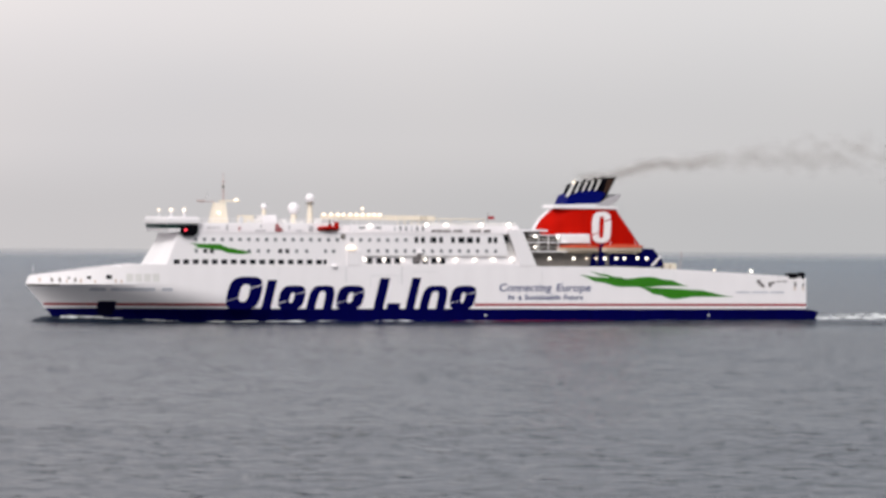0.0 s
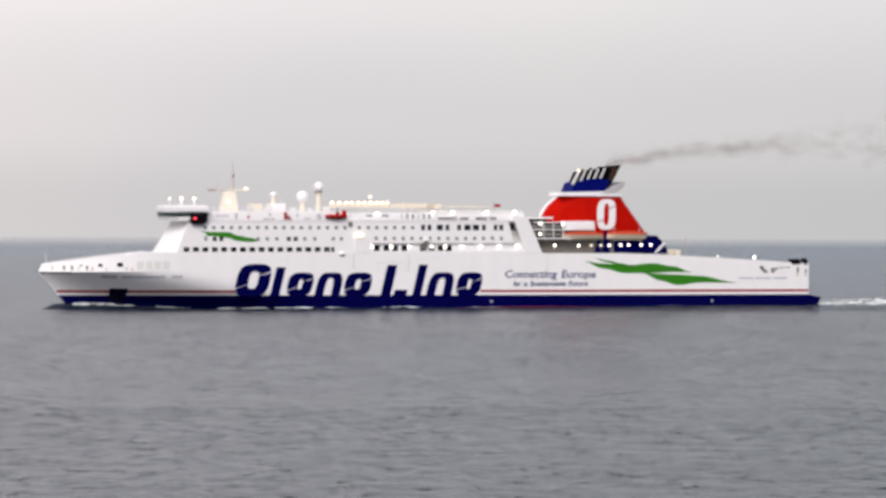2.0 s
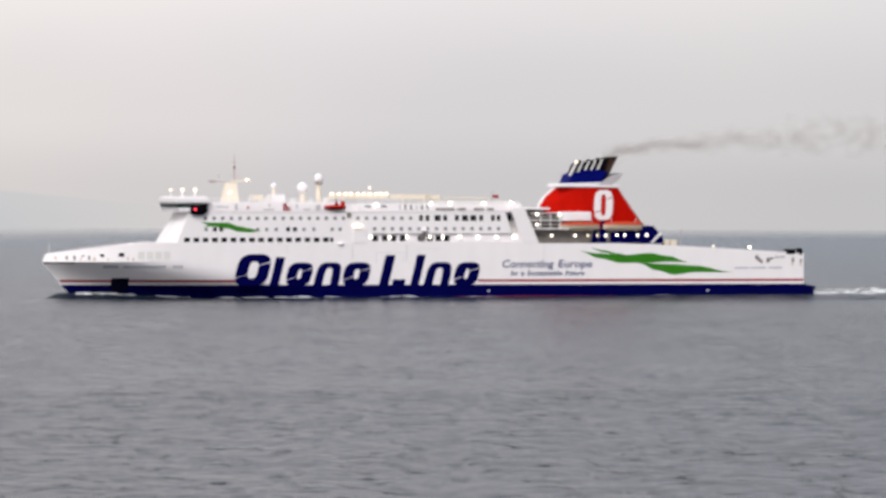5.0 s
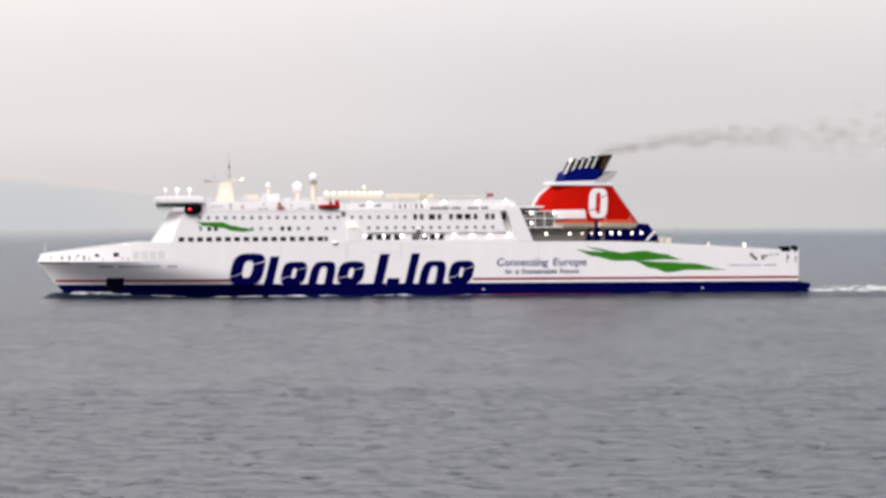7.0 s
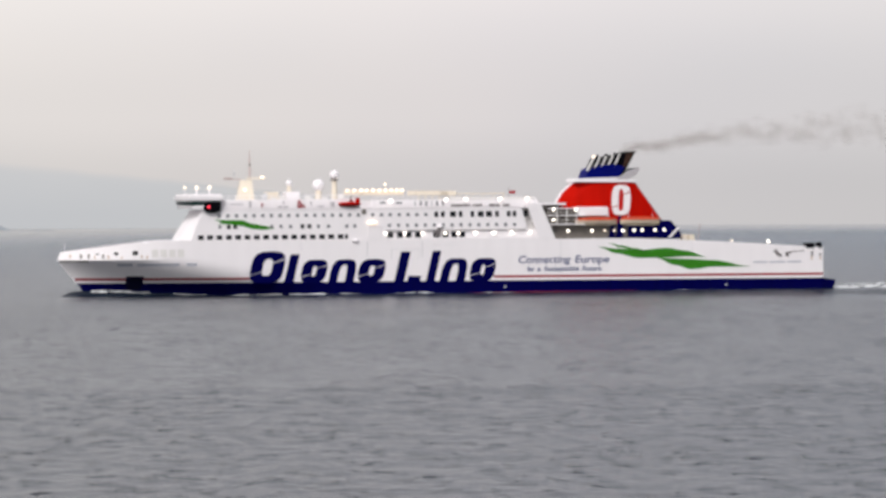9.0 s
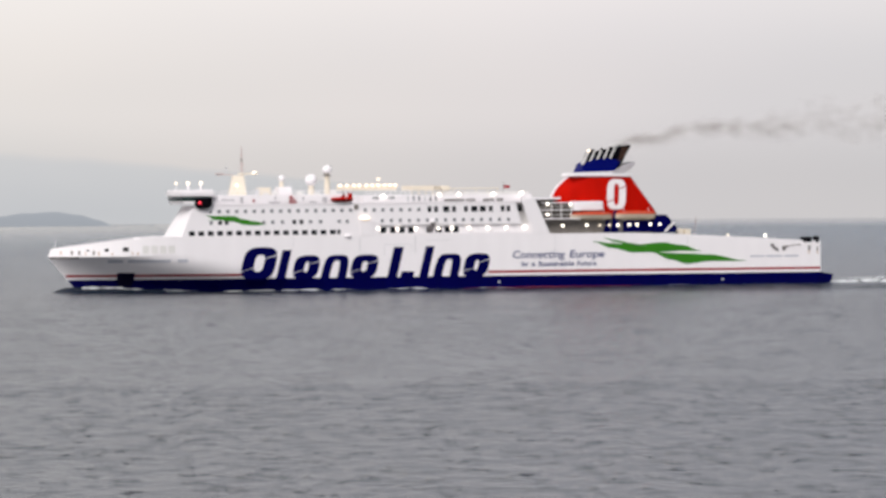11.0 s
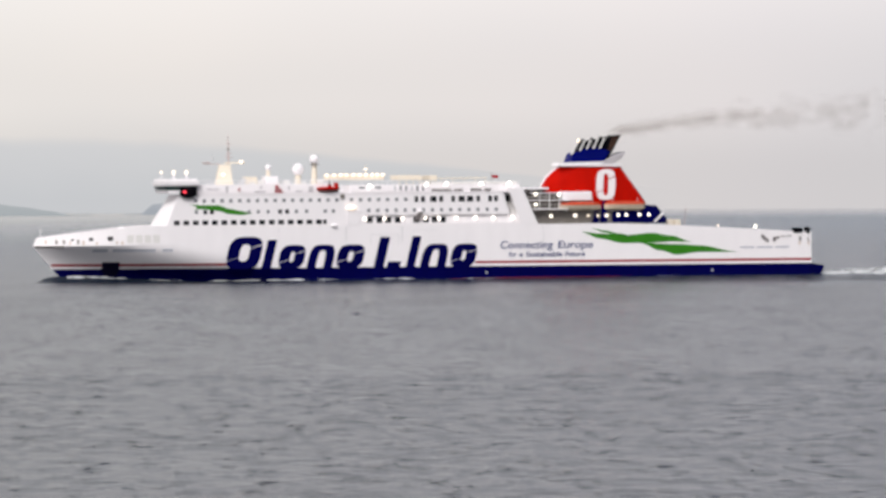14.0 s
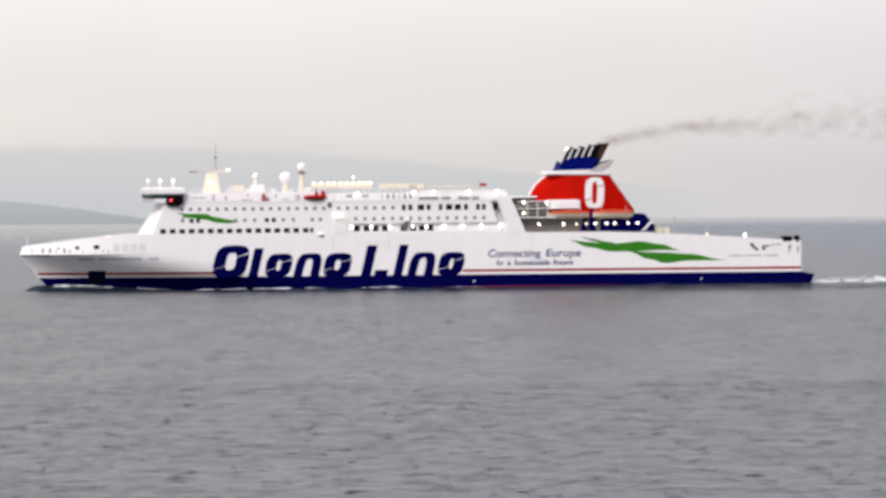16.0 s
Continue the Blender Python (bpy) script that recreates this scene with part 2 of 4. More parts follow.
# ---- building helpers ----
def mesh_of(name, verts, faces, material, smooth=False):
    me = bpy.data.meshes.new(name)
    me.from_pydata(verts, [], faces)
    me.materials.append(material)
    if smooth:
        me.polygons.foreach_set("use_smooth", [True] * len(me.polygons))
    me.update()
    return me


def part(name, bm, material, parent, label=""):
    me = bpy.data.meshes.new(name)
    bmesh.ops.recalc_face_normals(bm, faces=bm.faces)
    bm.to_mesh(me)
    bm.free()
    me.materials.append(material)
    ob = new(name, me)
    ob.parent = parent
    return tagged(ob, label)


def add_box(bm, x0, x1, y0, y1, z0, z1, bevel=0.0):
    made = bmesh.ops.create_cube(bm, size=1.0)["verts"]
    for v in made:
        v.co = Vector((x0 + (v.co.x + 0.5) * (x1 - x0), y0 + (v.co.y + 0.5) * (y1 - y0), z0 + (v.co.z + 0.5) * (z1 - z0)))
    if bevel:
        edges = list({e for v in made for e in v.link_edges})
        bmesh.ops.bevel(bm, geom=edges, offset=bevel, segments=2, affect="EDGES")
    return bm


def box(x0, x1, y0, y1, z0, z1, bevel=0.0):
    return add_box(bmesh.new(), x0, x1, y0, y1, z0, z1, bevel)


def add_prism(bm, outline, y0, y1):
    """An outline in x and z, from y0 to y1."""
    a = [bm.verts.new((x, y0, z)) for x, z in outline]
    b = [bm.verts.new((x, y1, z)) for x, z in outline]
    bm.faces.new(a)
    bm.faces.new(b[::-1])
    for i in range(len(a)):
        j = (i + 1) % len(a)
        bm.faces.new((a[j], a[i], b[i], b[j]))
    return bm


def prism(outline, y0, y1, bevel=0.0):
    bm = add_prism(bmesh.new(), outline, y0, y1)
    if bevel:
        bmesh.ops.recalc_face_normals(bm, faces=bm.faces)
        bmesh.ops.bevel(bm, geom=list(bm.edges), offset=bevel, segments=2, affect="EDGES")
    return bm


def loft(low, high):
    """Two outlines of (x, y, z), joined."""
    bm = bmesh.new()
    a = [bm.verts.new(p) for p in low]
    b = [bm.verts.new(p) for p in high]
    bm.faces.new(a[::-1])
    bm.faces.new(b)
    for i in range(len(a)):
        j = (i + 1) % len(a)
        bm.faces.new((a[i], a[j], b[j], b[i]))
    return bm


def add_rod(bm, p, q, r0, r1=None, sides=10):
    p, q = Vector(p), Vector(q)
    way = q - p
    made = bmesh.ops.create_cone(bm, cap_ends=True, segments=sides, radius1=r0, radius2=r0 if r1 is None else r1, depth=way.length)["verts"]
    turn = way.to_track_quat("Z", "Y").to_matrix().to_4x4()
    bmesh.ops.transform(bm, matrix=Matrix.Translation((p + q) / 2) @ turn, verts=made)
    return bm


def rod(p, q, r0, r1=None, sides=10):
    return add_rod(bmesh.new(), p, q, r0, r1, sides)


def ball(x, y, z, r, rz=None, rx=None):
    bm = bmesh.new()
    bmesh.ops.create_icosphere(bm, subdivisions=2, radius=1.0,
                               matrix=Matrix.Translation((x, y, z)) @ Matrix.Diagonal((rx or r, r, rz or r, 1)))
    for f in bm.faces:
        f.smooth = True
    return bm


# ---- sea ----
def spaced(*runs):
    out = []
    for a, b, step in runs:
        out += list(np.arange(a, b, step))
    return np.array(out + [runs[-1][1]])


def build_sea():
    xs = spaced((-7000, -1000, 1500), (-1000, -140, 60), (-140, 420, 1.3), (420, 1400, 60), (1400, 8000, 1500))
    ys = spaced((-4000, 0, 800), (0, 400, 50), (400, 900, 1.5), (900, 1750, 3.0), (1750, 4985, 60))
    X, Y = np.meshgrid(xs, ys)
    rng = np.random.RandomState(4)
    Z = np.zeros_like(X)
    for length, height, count in ((30, 0.04, 5), (13, 0.03, 7), (7, 0.032, 9), (4.4, 0.04, 12)):
        for _ in range(count):
            wave = length * rng.uniform(0.75, 1.3)
            turn = rng.normal(math.radians(60), 0.95)
            k = 2 * math.pi / wave
            s = np.sin(k * (X * math.cos(turn) + Y * math.sin(turn)) + rng.uniform(0, 6.3))
            Z += height / math.sqrt(count) * 1.4 * (1 - 2 * np.abs(s) ** 0.8)
    fade = np.clip((X + 140) / 40, 0, 1) * np.clip((420 - X) / 40, 0, 1) * np.clip((Y - 400) / 30, 0, 1) * np.clip((1750 - Y) / 400, 0, 1)
    Z *= fade
    co = np.stack([X, Y, Z], -1).reshape(-1, 3)
    w = len(xs)
    i = (np.arange(len(ys) - 1)[:, None] * w + np.arange(w - 1)[None, :]).ravel()
    quads = np.stack([i, i + 1, i + w + 1, i + w], -1)
    me = bpy.data.meshes.new("water")
    me.vertices.add(len(co))
    me.vertices.foreach_set("co", co.ravel())
    me.loops.add(quads.size)
    me.loops.foreach_set("vertex_index", quads.ravel())
    me.polygons.add(len(quads))
    me.polygons.foreach_set("loop_start", np.arange(0, quads.size, 4))
    me.polygons.foreach_set("use_smooth", np.ones(len(quads), bool))
    me.update(calc_edges=True)
    me.validate()
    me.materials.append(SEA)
    return tagged(new("water", me), "calm grey sea with small wind ripples reaching the horizon", "sea", kind="structure")


water = build_sea()


# ---- far land ----
def land(name, label, category, distance, depth, material, profile, az0, az1, rough, seed):
    """A long ridge round the eye at that distance: profile(azimuth) is its height in metres."""
    verts, faces = [], []
    steps, rings = 160, 21
    for i in range(steps + 1):
        az = az0 + (az1 - az0) * i / steps
        top = profile(az) * (1 + rough * noise.noise((az * 3.1, seed, 0.0)) + rough * 0.5 * noise.noise((az * 9.7, seed, 4.0)))
        a = radians(az)
        for j in range(rings):
            s = j / (rings - 1)
            d = distance + depth * (s - 0.5)
            z = max(0.0, top) * math.sin(math.pi * s) ** 0.7 - 0.4
            verts.append((d * math.sin(a), d * math.cos(a), z))
    for i in range(steps):
        for j in range(rings - 1):
            k = i * rings + j
            faces.append((k, k + rings, k + rings + 1, k + 1))
    me = mesh_of(name, verts, faces, material, smooth=True)
    share = me.attributes.new("share_of_height", "FLOAT", "POINT")
    share.data.foreach_set("value", [math.sin(math.pi * j / (rings - 1)) ** 0.7 for _ in range(steps + 1) for j in range(rings)])
    return tagged(new(name, me), label, category, kind="structure")


def smoothstep(a, b, x):
    s = min(1, max(0, (x - a) / (b - a)))
    return s * s * (3 - 2 * s)


def far_hill(az):
    return 57.0 * (1 - smoothstep(-2.5, 5.8, az)) ** 0.85


def through_points(az, points):
    """Height between (azimuth, height) points, eased."""
    for (a, p), (b, q) in zip(points, points[1:]):
        if a <= az <= b:
            return p + (q - p) * (0.5 * smoothstep(a, b, az) + 0.5 * (az - a) / (b - a))
    return points[0][1] if az < points[0][0] else 0.0


def near_isle(az):
    return through_points(az, [(-1.37, 0), (-1.26, 7.0), (-1.05, 9.2), (-0.78, 10.2), (-0.55, 7.8), (-0.4, 4.2), (-0.27, 0)])


def headland(az):
    return through_points(az, [(-4.6, 22), (-3.5, 17), (-3.1, 14), (-2.85, 11), (-2.4, 6), (-2.15, 3), (-1.98, 0)])


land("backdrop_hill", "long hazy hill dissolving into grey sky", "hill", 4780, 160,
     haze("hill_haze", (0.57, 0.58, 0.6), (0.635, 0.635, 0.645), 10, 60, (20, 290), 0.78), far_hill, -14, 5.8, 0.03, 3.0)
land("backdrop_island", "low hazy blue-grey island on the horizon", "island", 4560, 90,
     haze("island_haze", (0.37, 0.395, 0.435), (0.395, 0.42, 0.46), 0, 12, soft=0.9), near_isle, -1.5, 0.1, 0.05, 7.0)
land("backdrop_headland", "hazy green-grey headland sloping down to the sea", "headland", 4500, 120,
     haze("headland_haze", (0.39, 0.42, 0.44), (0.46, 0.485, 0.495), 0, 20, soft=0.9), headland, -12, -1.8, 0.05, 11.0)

# ---- the ferry: x runs from the bow aft, y from the side that is seen, z up from the waterline ----
HALF = 12.5
KNUCKLE = 8.9
ferry = tagged(new("ferry"), "white passenger ferry with navy blue bottom and red funnel, under way", "ship")
ferry.empty_display_size = 5


def stem_x(z):
    return 7.5 - 7.5 * min(z, KNUCKLE) / KNUCKLE if z < KNUCKLE else (z - KNUCKLE) * 0.4


def half_breadth(x, z):
    zz = min(z, KNUCKLE)
    full = 72 - 36 * max(0, zz) / KNUCKLE
    if z > KNUCKLE:
        full = 36
    s = min(1, max(0, (x - stem_x(z)) / full))
    b = HALF * (1 - (1 - s) ** (1.45 + 1.75 * max(0, zz) / KNUCKLE))
    return b


def rail_z(x):
    if x < 29:
        return 11.0 + 3.0 * (max(0, x) / 29) ** 0.85
    if x < 130:
        return 13.9
    return 13.6 - 2.7 * max(0, (x - 150) / 50) ** 1.25


def side(x, z, proud=0.0):
    return HALF - half_breadth(x, z) - proud


def hull_skin(x0, x1, z0, z1, proud, depth=0.0, nx=24):
    """A plate that follows the hull's side."""
    bm = bmesh.new()
    rows = []
    for i in range(nx + 1):
        x = x0 + (x1 - x0) * i / nx
        rows.append([bm.verts.new((x, side(x, z, p), z)) for z, p in ((z0, -depth), (z0, proud), (z1, proud), (z1, -depth))])
    for a, b in zip(rows, rows[1:]):
        for j in range(3):
            bm.faces.new((a[j], b[j], b[j + 1], a[j + 1]))
    bm.faces.new(rows[0])
    bm.faces.new(rows[-1][::-1])
    return bm


def build_hull():
    stations = [i / 44 for i in range(45)]
    xs = [70 * s ** 1.6 for s in stations] + [80, 95, 110, 125, 130, 135, 140, 150, 160, 170, 180, 190, 196, 200.2]
    levels = [-3.0, -1.2, -0.38, 1.3, 2.9, 3.5, 4.3, 6.0, 7.6, KNUCKLE, 9.6]
    verts, faces, kinds = [], [], []
    count = len(levels) + 1
    for sign in (-1, 1):
        base = len(verts)
        for x in xs:
            for k in range(count):
                z = levels[k] if k < len(levels) else rail_z(x)
                if k == 2:
                    z += 0.36 * smoothstep(92, 125, x) * (1 - smoothstep(150, 192, x)) - 0.45 * smoothstep(160, 192, x) - 0.5 * (1 - smoothstep(30, 95, x))
                px = max(x, stem_x(z)) if x < 12 else x
                if x < 12:
                    px = stem_x(z) + (x / 12) * (12 - stem_x(z))
                verts.append((px, HALF + sign * max(0.02, half_breadth(px, z)), z))
        for i in range(len(xs) - 1):
            for k in range(count - 1):
                a = base + i * count + k
                q = (a, a + count, a + count + 1, a + 1)
                faces.append(q if sign < 0 else q[::-1])
                kinds.append(2 if k < 2 else (1 if k < 4 else 0))
    # transom and deck
    near, far = (len(xs) - 1) * count, len(xs) * count + (len(xs) - 1) * count
    for k in range(count - 1):
        faces.append((near + k, far + k, far + k + 1, near + k + 1))
        kinds.append(2 if k < 2 else (1 if k < 4 else 0))
    other = len(xs) * count
    start = len(verts)
    for i in range(len(xs)):
        a = verts[i * count + count - 1]
        b = verts[other + i * count + count - 1]
        verts.append((a[0], a[1] + 0.1, a[2] - 1.0))
        verts.append((b[0], b[1] - 0.1, b[2] - 1.0))
    for i in range(len(xs) - 1):
        a = start + 2 * i
        faces.append((a, a + 2, a + 3, a + 1))
        kinds.append(3)
    me = mesh_of("hull", verts, faces, WHITE, smooth=True)
    me.set_sharp_from_angle(angle=radians(24))
    for m in (BLUE, BOOT, GREY):
        me.materials.append(m)
    me.polygons.foreach_set("material_index", kinds)
    ob = new("hull", me)
    ob.parent = ferry
    return tagged(ob, "white steel hull with navy blue bottom and flared bow")


hull = build_hull()
part("ducktail", prism([(199.9, 2.9), (203.9, 2.2), (203.0, 0.05), (199.9, -0.5)], 1.2, 23.8, 0.08), BLUE, hull, "navy blue sponson at the stern")
part("stripe", hull_skin(4.6, 48.6, 3.6, 4.22, 0.03, 0.05), STRIPE, hull, "thin dark red stripe")
part("stripe", hull_skin(112.6, 200.1, 3.6, 4.22, 0.03, 0.05), STRIPE, hull, "thin dark red stripe")
part("shell_door", hull_skin(17.2, 21.6, 2.2, 4.7, 0.06, 0.3), HATCH, hull, "black shell door in the bow")
part("shell_door_ramp", hull_skin(17.6, 21.2, 0.9, 2.2, 0.04, 0.3), HATCH, hull, "dark lower flap of the shell door")
part("transom_door", box(200.1, 200.32, 4, 21, 3.4, 9.6, 0.05), PALEGREY, hull, "pale grey stern ramp")
# openings drawn as black plates, the darkness inside put into the colour
for x, z, w, h in ((19.0, 10.75, 1.35, 1.0), (14.2, 10.6, 0.95, 0.75), (9.6, 10.5, 0.6, 0.4)):
    part("fairlead", hull_skin(x - w / 2, x + w / 2, z - h / 2, z + h / 2, 0.05, 0.3, 4), BLACK, hull, "black plate for a dark mooring opening")
for x in (5.7, 7.5, 11.0):
    part("roller", hull_skin(x - 0.25, x + 0.25, 9.4, 10.5, 0.08, 0.2, 2), SHADE, hull)
for x, z0, z1, w in ((3.1, 9.5, 10.4, 0.5), (9.0, 9.3, 10.1, 0.4), (12.3, 9.2, 10.2, 0.5), (15.6, 9.2, 9.9, 0.4), (20.6, 9.3, 10.2, 0.4), (22.0, 9.2, 10.0, 0.5)):
    part("rust_streak", hull_skin(x - w / 2, x + w / 2, z0, z1, 0.03, 0.05, 2), RUST, hull, "pale rust streak")
part("knuckle_strip", hull_skin(0.5, 7.5, 8.4, 8.85, 0.06, 0.2, 6), SHADE, hull, "dark strip just under the bow knuckle")
for i in range(4):
    part("vent_panel", hull_skin(23.2 + i * 2.2, 24.9 + i * 2.2, 9.6, 11.6, 0.03, 0.1, 3), OFFWHITE, hull, "off-white louvre panel")
# name on the bow, not readable: plain bars
for x0, x1 in ((14.6, 18.4), (19.6, 30.4), (32.2, 34.8)):
    part("name_bar", hull_skin(x0, x1, 7.35, 8.0, 0.03, 0.05, 6), FADED, hull)
for x in (174.2, 115.5):
    part("draught_mark", hull_skin(x - 0.3, x + 0.3, 1.0, 1.5, 0.03, 0.05, 2), FADED, hull)
part("jackstaff", rod((2.0, HALF, 10.8), (1.9, HALF, 13.5), 0.07), WHITE, ferry)
part("windlass", ball(22.6, 9, 13.3, 0.8, 0.5, 1.1), WHITE, ferry, "white lamp housing on the foredeck")

# wordmark on the side: slanted plain blocks in navy blue
LEAN = 0.24


def slanted(x0, x1, z0, z1):
    return [(x0 + LEAN * (z0 - 3), z0), (x1 + LEAN * (z0 - 3), z0), (x1 + LEAN * (z1 - 3), z1), (x0 + LEAN * (z1 - 3), z1)]


# plain slanted bars and blocks of two arcs, from left to right: start, end, top
EMBLEM_BARS = [(57.4, 60.0, 10.2), (86.2, 89.0, 10.7), (89.6, 93.2, 4.4), (94.5, 97.0, 10.8)]
EMBLEM_BLOCKS = [(47.9, 56.6, 10.9), (61.4, 68.0, 8.7), (76.3, 83.2, 8.7), (105.7, 112.2, 8.7)]
EMBLEM_ARCHES = [(69.0, 75.6, 8.7), (98.2, 104.8, 8.7)]
for x0, x1, top in EMBLEM_BARS:
    part("emblem_bar", prism(slanted(x0, x1, 2.6, top), -0.05, 0.3, 0.12), BLUE, hull, "slanted navy blue bar painted on the side")


def slanted_arc(x0, x1, z0, z1, stroke, first, last, lean=LEAN, y0=-0.05, y1=0.3, power=3.4, steps=14):
    """Half of a leaning rounded block with a slit in it, flat on the side, between two angles."""
    bm = bmesh.new()
    cx, cz, rx, rz = (x0 + x1) / 2, (z0 + z1) / 2, (x1 - x0) / 2, (z1 - z0) / 2
    rows = []
    for i in range(steps + 1):
        a = radians(first + (last - first) * i / steps)
        c, q = math.cos(a), math.sin(a)
        k = (abs(c) ** power + abs(q) ** power) ** (-1 / power)
        pts = []
        for w, h in ((rx, rz), (rx - stroke, rz - stroke * 0.62)):
            z = cz + h * k * q
            pts.append((cx + w * k * c + lean * (z - 3), z))
        rows.append([bm.verts.new((x, y, z)) for x, z, y in ((*pts[0], y0), (*pts[1], y0), (*pts[1], y1), (*pts[0], y1))])
    for a, b in zip(rows, rows[1:]):
        for j in range(4):
            bm.faces.new((a[j], b[j], b[(j + 1) % 4], a[(j + 1) % 4]))
    bm.faces.new(rows[0])
    bm.faces.new(rows[-1][::-1])
    bmesh.ops.recalc_face_normals(bm, faces=bm.faces)
    return bm


HALVES = ((30, 206), (210, 386))
for i, (x0, x1, top) in enumerate(EMBLEM_BLOCKS):
    for first, last in HALVES:
        part("emblem_arc", slanted_arc(x0, x1, 2.7, top, 3.1 if i == 0 else 2.75, first, last), BLUE, hull, "slanted navy blue arc painted on the side")


for x0, x1, top in EMBLEM_ARCHES:
    part("emblem_arch", slanted_arc(x0, x1, -3.3, top, 2.3, 0, 180, power=4.5), BLUE, hull, "slanted navy blue arch painted on the side")


def lettering(name, text, size, x, z, width, material, parent, y=-0.06):
    cu = bpy.data.curves.new(name, "FONT")
    cu.body, cu.size, cu.extrude = text, size, 0.02
    cu.shear, cu.offset = 0.12, 0.035
    ob = new(name, cu)
    bpy.context.view_layer.update()
    me = bpy.data.meshes.new_from_object(ob.evaluated_get(bpy.context.evaluated_depsgraph_get()))
    bpy.data.objects.remove(ob)
    xs = [v.co.x for v in me.vertices]
    me.transform(Matrix.Translation((x, y, z)) @ Matrix.Rotation(math.pi / 2, 4, "X") @ Matrix.Diagonal((width / (max(xs) - min(xs)), 1, 1, 1)) @ Matrix.Translation((-min(xs), 0, 0)))
    me.materials.clear()
    me.materials.append(material)
    made = new(name, me)
    made.parent = parent
    return made


for word, x, width in (("Connecting", 119.1, 13.7), ("Europe", 134.0, 9.1)):
    tagged(lettering("slogan_word", word, 2.7, x, 7.35, width, INK, hull), "slate blue painted slogan word")
for word, x, width in (("for", 121.3, 2.0), ("a", 124.0, 0.9), ("Sustainable", 125.7, 9.4), ("Future", 135.9, 5.1)):
    tagged(lettering("slogan_word", word, 1.7, x, 5.25, width, INK, hull), "small slate blue painted slogan word")


def ribbon(spine, y=-0.05, thick=0.2, steps=10):
    """A wavy leaf on the side: (x, z, half width) along it."""
    pts = []
    for a, b in zip(spine, spine[1:]):
        for i in range(steps):
            s = i / steps
            e = s * s * (3 - 2 * s)
            pts.append((a[0] + (b[0] - a[0]) * s, a[1] + (b[1] - a[1]) * e, a[2] + (b[2] - a[2]) * e))
    pts.append(spine[-1])
    bm = bmesh.new()
    rows = [[bm.verts.new(p) for p in ((x, y, z - w), (x, y, z + w), (x, y + thick, z + w), (x, y + thick, z - w))] for x, z, w in pts]
    for a, b in zip(rows, rows[1:]):
        for j in range(4):
            bm.faces.new((a[j], b[j], b[(j + 1) % 4], a[(j + 1) % 4]))
    bm.faces.new(rows[0])
    bm.faces.new(rows[-1][::-1])
    return bm


part("wave_emblem", ribbon([(140.2, 11.4, 0.05), (145.0, 10.3, 0.62), (151.0, 9.45, 1.0), (158.5, 9.75, 1.25), (163.5, 9.5, 0.75), (168.6, 8.7, 0.06)]), GREEN, hull, "bright green wave-shaped leaf")
part("wave_emblem", ribbon([(155.6, 8.5, 0.08), (160.5, 7.35, 0.85), (165.0, 6.7, 1.35), (170.8, 6.85, 0.85), (180.5, 6.0, 0.04)]), GREEN, hull, "bright green wave-shaped leaf")
part("wave_emblem", ribbon([(142.9, 12.3, 0.04), (146.0, 11.5, 0.26), (150.0, 10.6, 0.35), (153.0, 10.2, 0.2)]), GREEN, hull, "bright green wave-shaped leaf")

# port of registry and marks at the stern: plain bars
for x0, x1, z0, z1 in ((187.0, 187.9, 9.5, 10.3), (187.5, 188.4, 8.9, 9.6), (188.2, 189.0, 8.4, 9.2), (190.1, 190.9, 8.5, 9.7), (191.0, 191.8, 9.3, 9.8), (192.2, 193.4, 9.75, 9.98), (193.8, 195.0, 9.8, 10.05), (197.0, 197.5, 8.6, 9.8), (199.2, 199.6, 8.5, 9.4)):
    part("stern_fitting", box(x0, x1, -0.12, 0.2, z0, z1, 0.03), FITTING, hull, "dark mooring fitting")
for x0, x1, z0, z1 in ((196.9, 197.3, 7.6, 8.6), (199.2, 199.6, 7.6, 8.5)):
    part("rust_streak", box(x0, x1, -0.03, 0.1, z0, z1), RUST, hull, "pale rust streak")
for x0, x1 in ((181.5, 185.2), (185.8, 190.0), (190.6, 194.3)):
    part("name_bar", box(x0, x1, -0.04, 0.1, 6.9, 7.3), FADED, hull)

# ---- superstructure ----
house = part("superstructure", loft(
    [(33.2, 0.25, 13.4), (84.2, 0.25, 13.4), (84.2, 24.75, 13.4), (33.2, 24.75, 13.4), (30.3, 18.5, 13.4), (30.3, 6.5, 13.4)],
    [(36.4, 0.25, 21.7), (84.2, 0.25, 21.7), (84.2, 24.75, 21.7), (36.4, 24.75, 21.7), (35.6, 18.5, 21.7), (35.6, 6.5, 21.7)]), WHITE, ferry, "white cabin decks with raked chamfered front")
aft_house = part("superstructure", prism([(84.2, 16.2), (121.6, 16.2), (120.0, 21.7), (84.2, 21.7)], 0.25, 24.75), WHITE, ferry, "white cabin decks over an open promenade")
part("promenade_wall", box(84.2, 125, 0.75, 24.25, 13.3, 16.2), WHITE, aft_house, "white promenade bulkhead")
part("recess_wall", box(119.0, 124.2, 2.6, 22.4, 16.2, 21.7), OFFWHITE, aft_house, "shaded wall in the open after end")
part("recess_window", box(120.9, 122.0, 2.5, 2.62, 19.4, 21.1, 0.02), GLASS, aft_house)
part("promenade_bulwark", box(84.2, 126, 0.05, 0.25, 13.4, 14.1, 0.03), WHITE, aft_house)
part("raked_pillar", prism([(121.2, 22.9), (125.0, 22.9), (128.9, 13.6), (124.5, 13.6)], -0.08, 0.9, 0.05), WHITE, ferry, "broad raked white side pillar")
part("upper_deck_edge", box(41.0, 125.0, 0.17, 24.83, 21.7, 22.05, 0.04), WHITE, ferry)
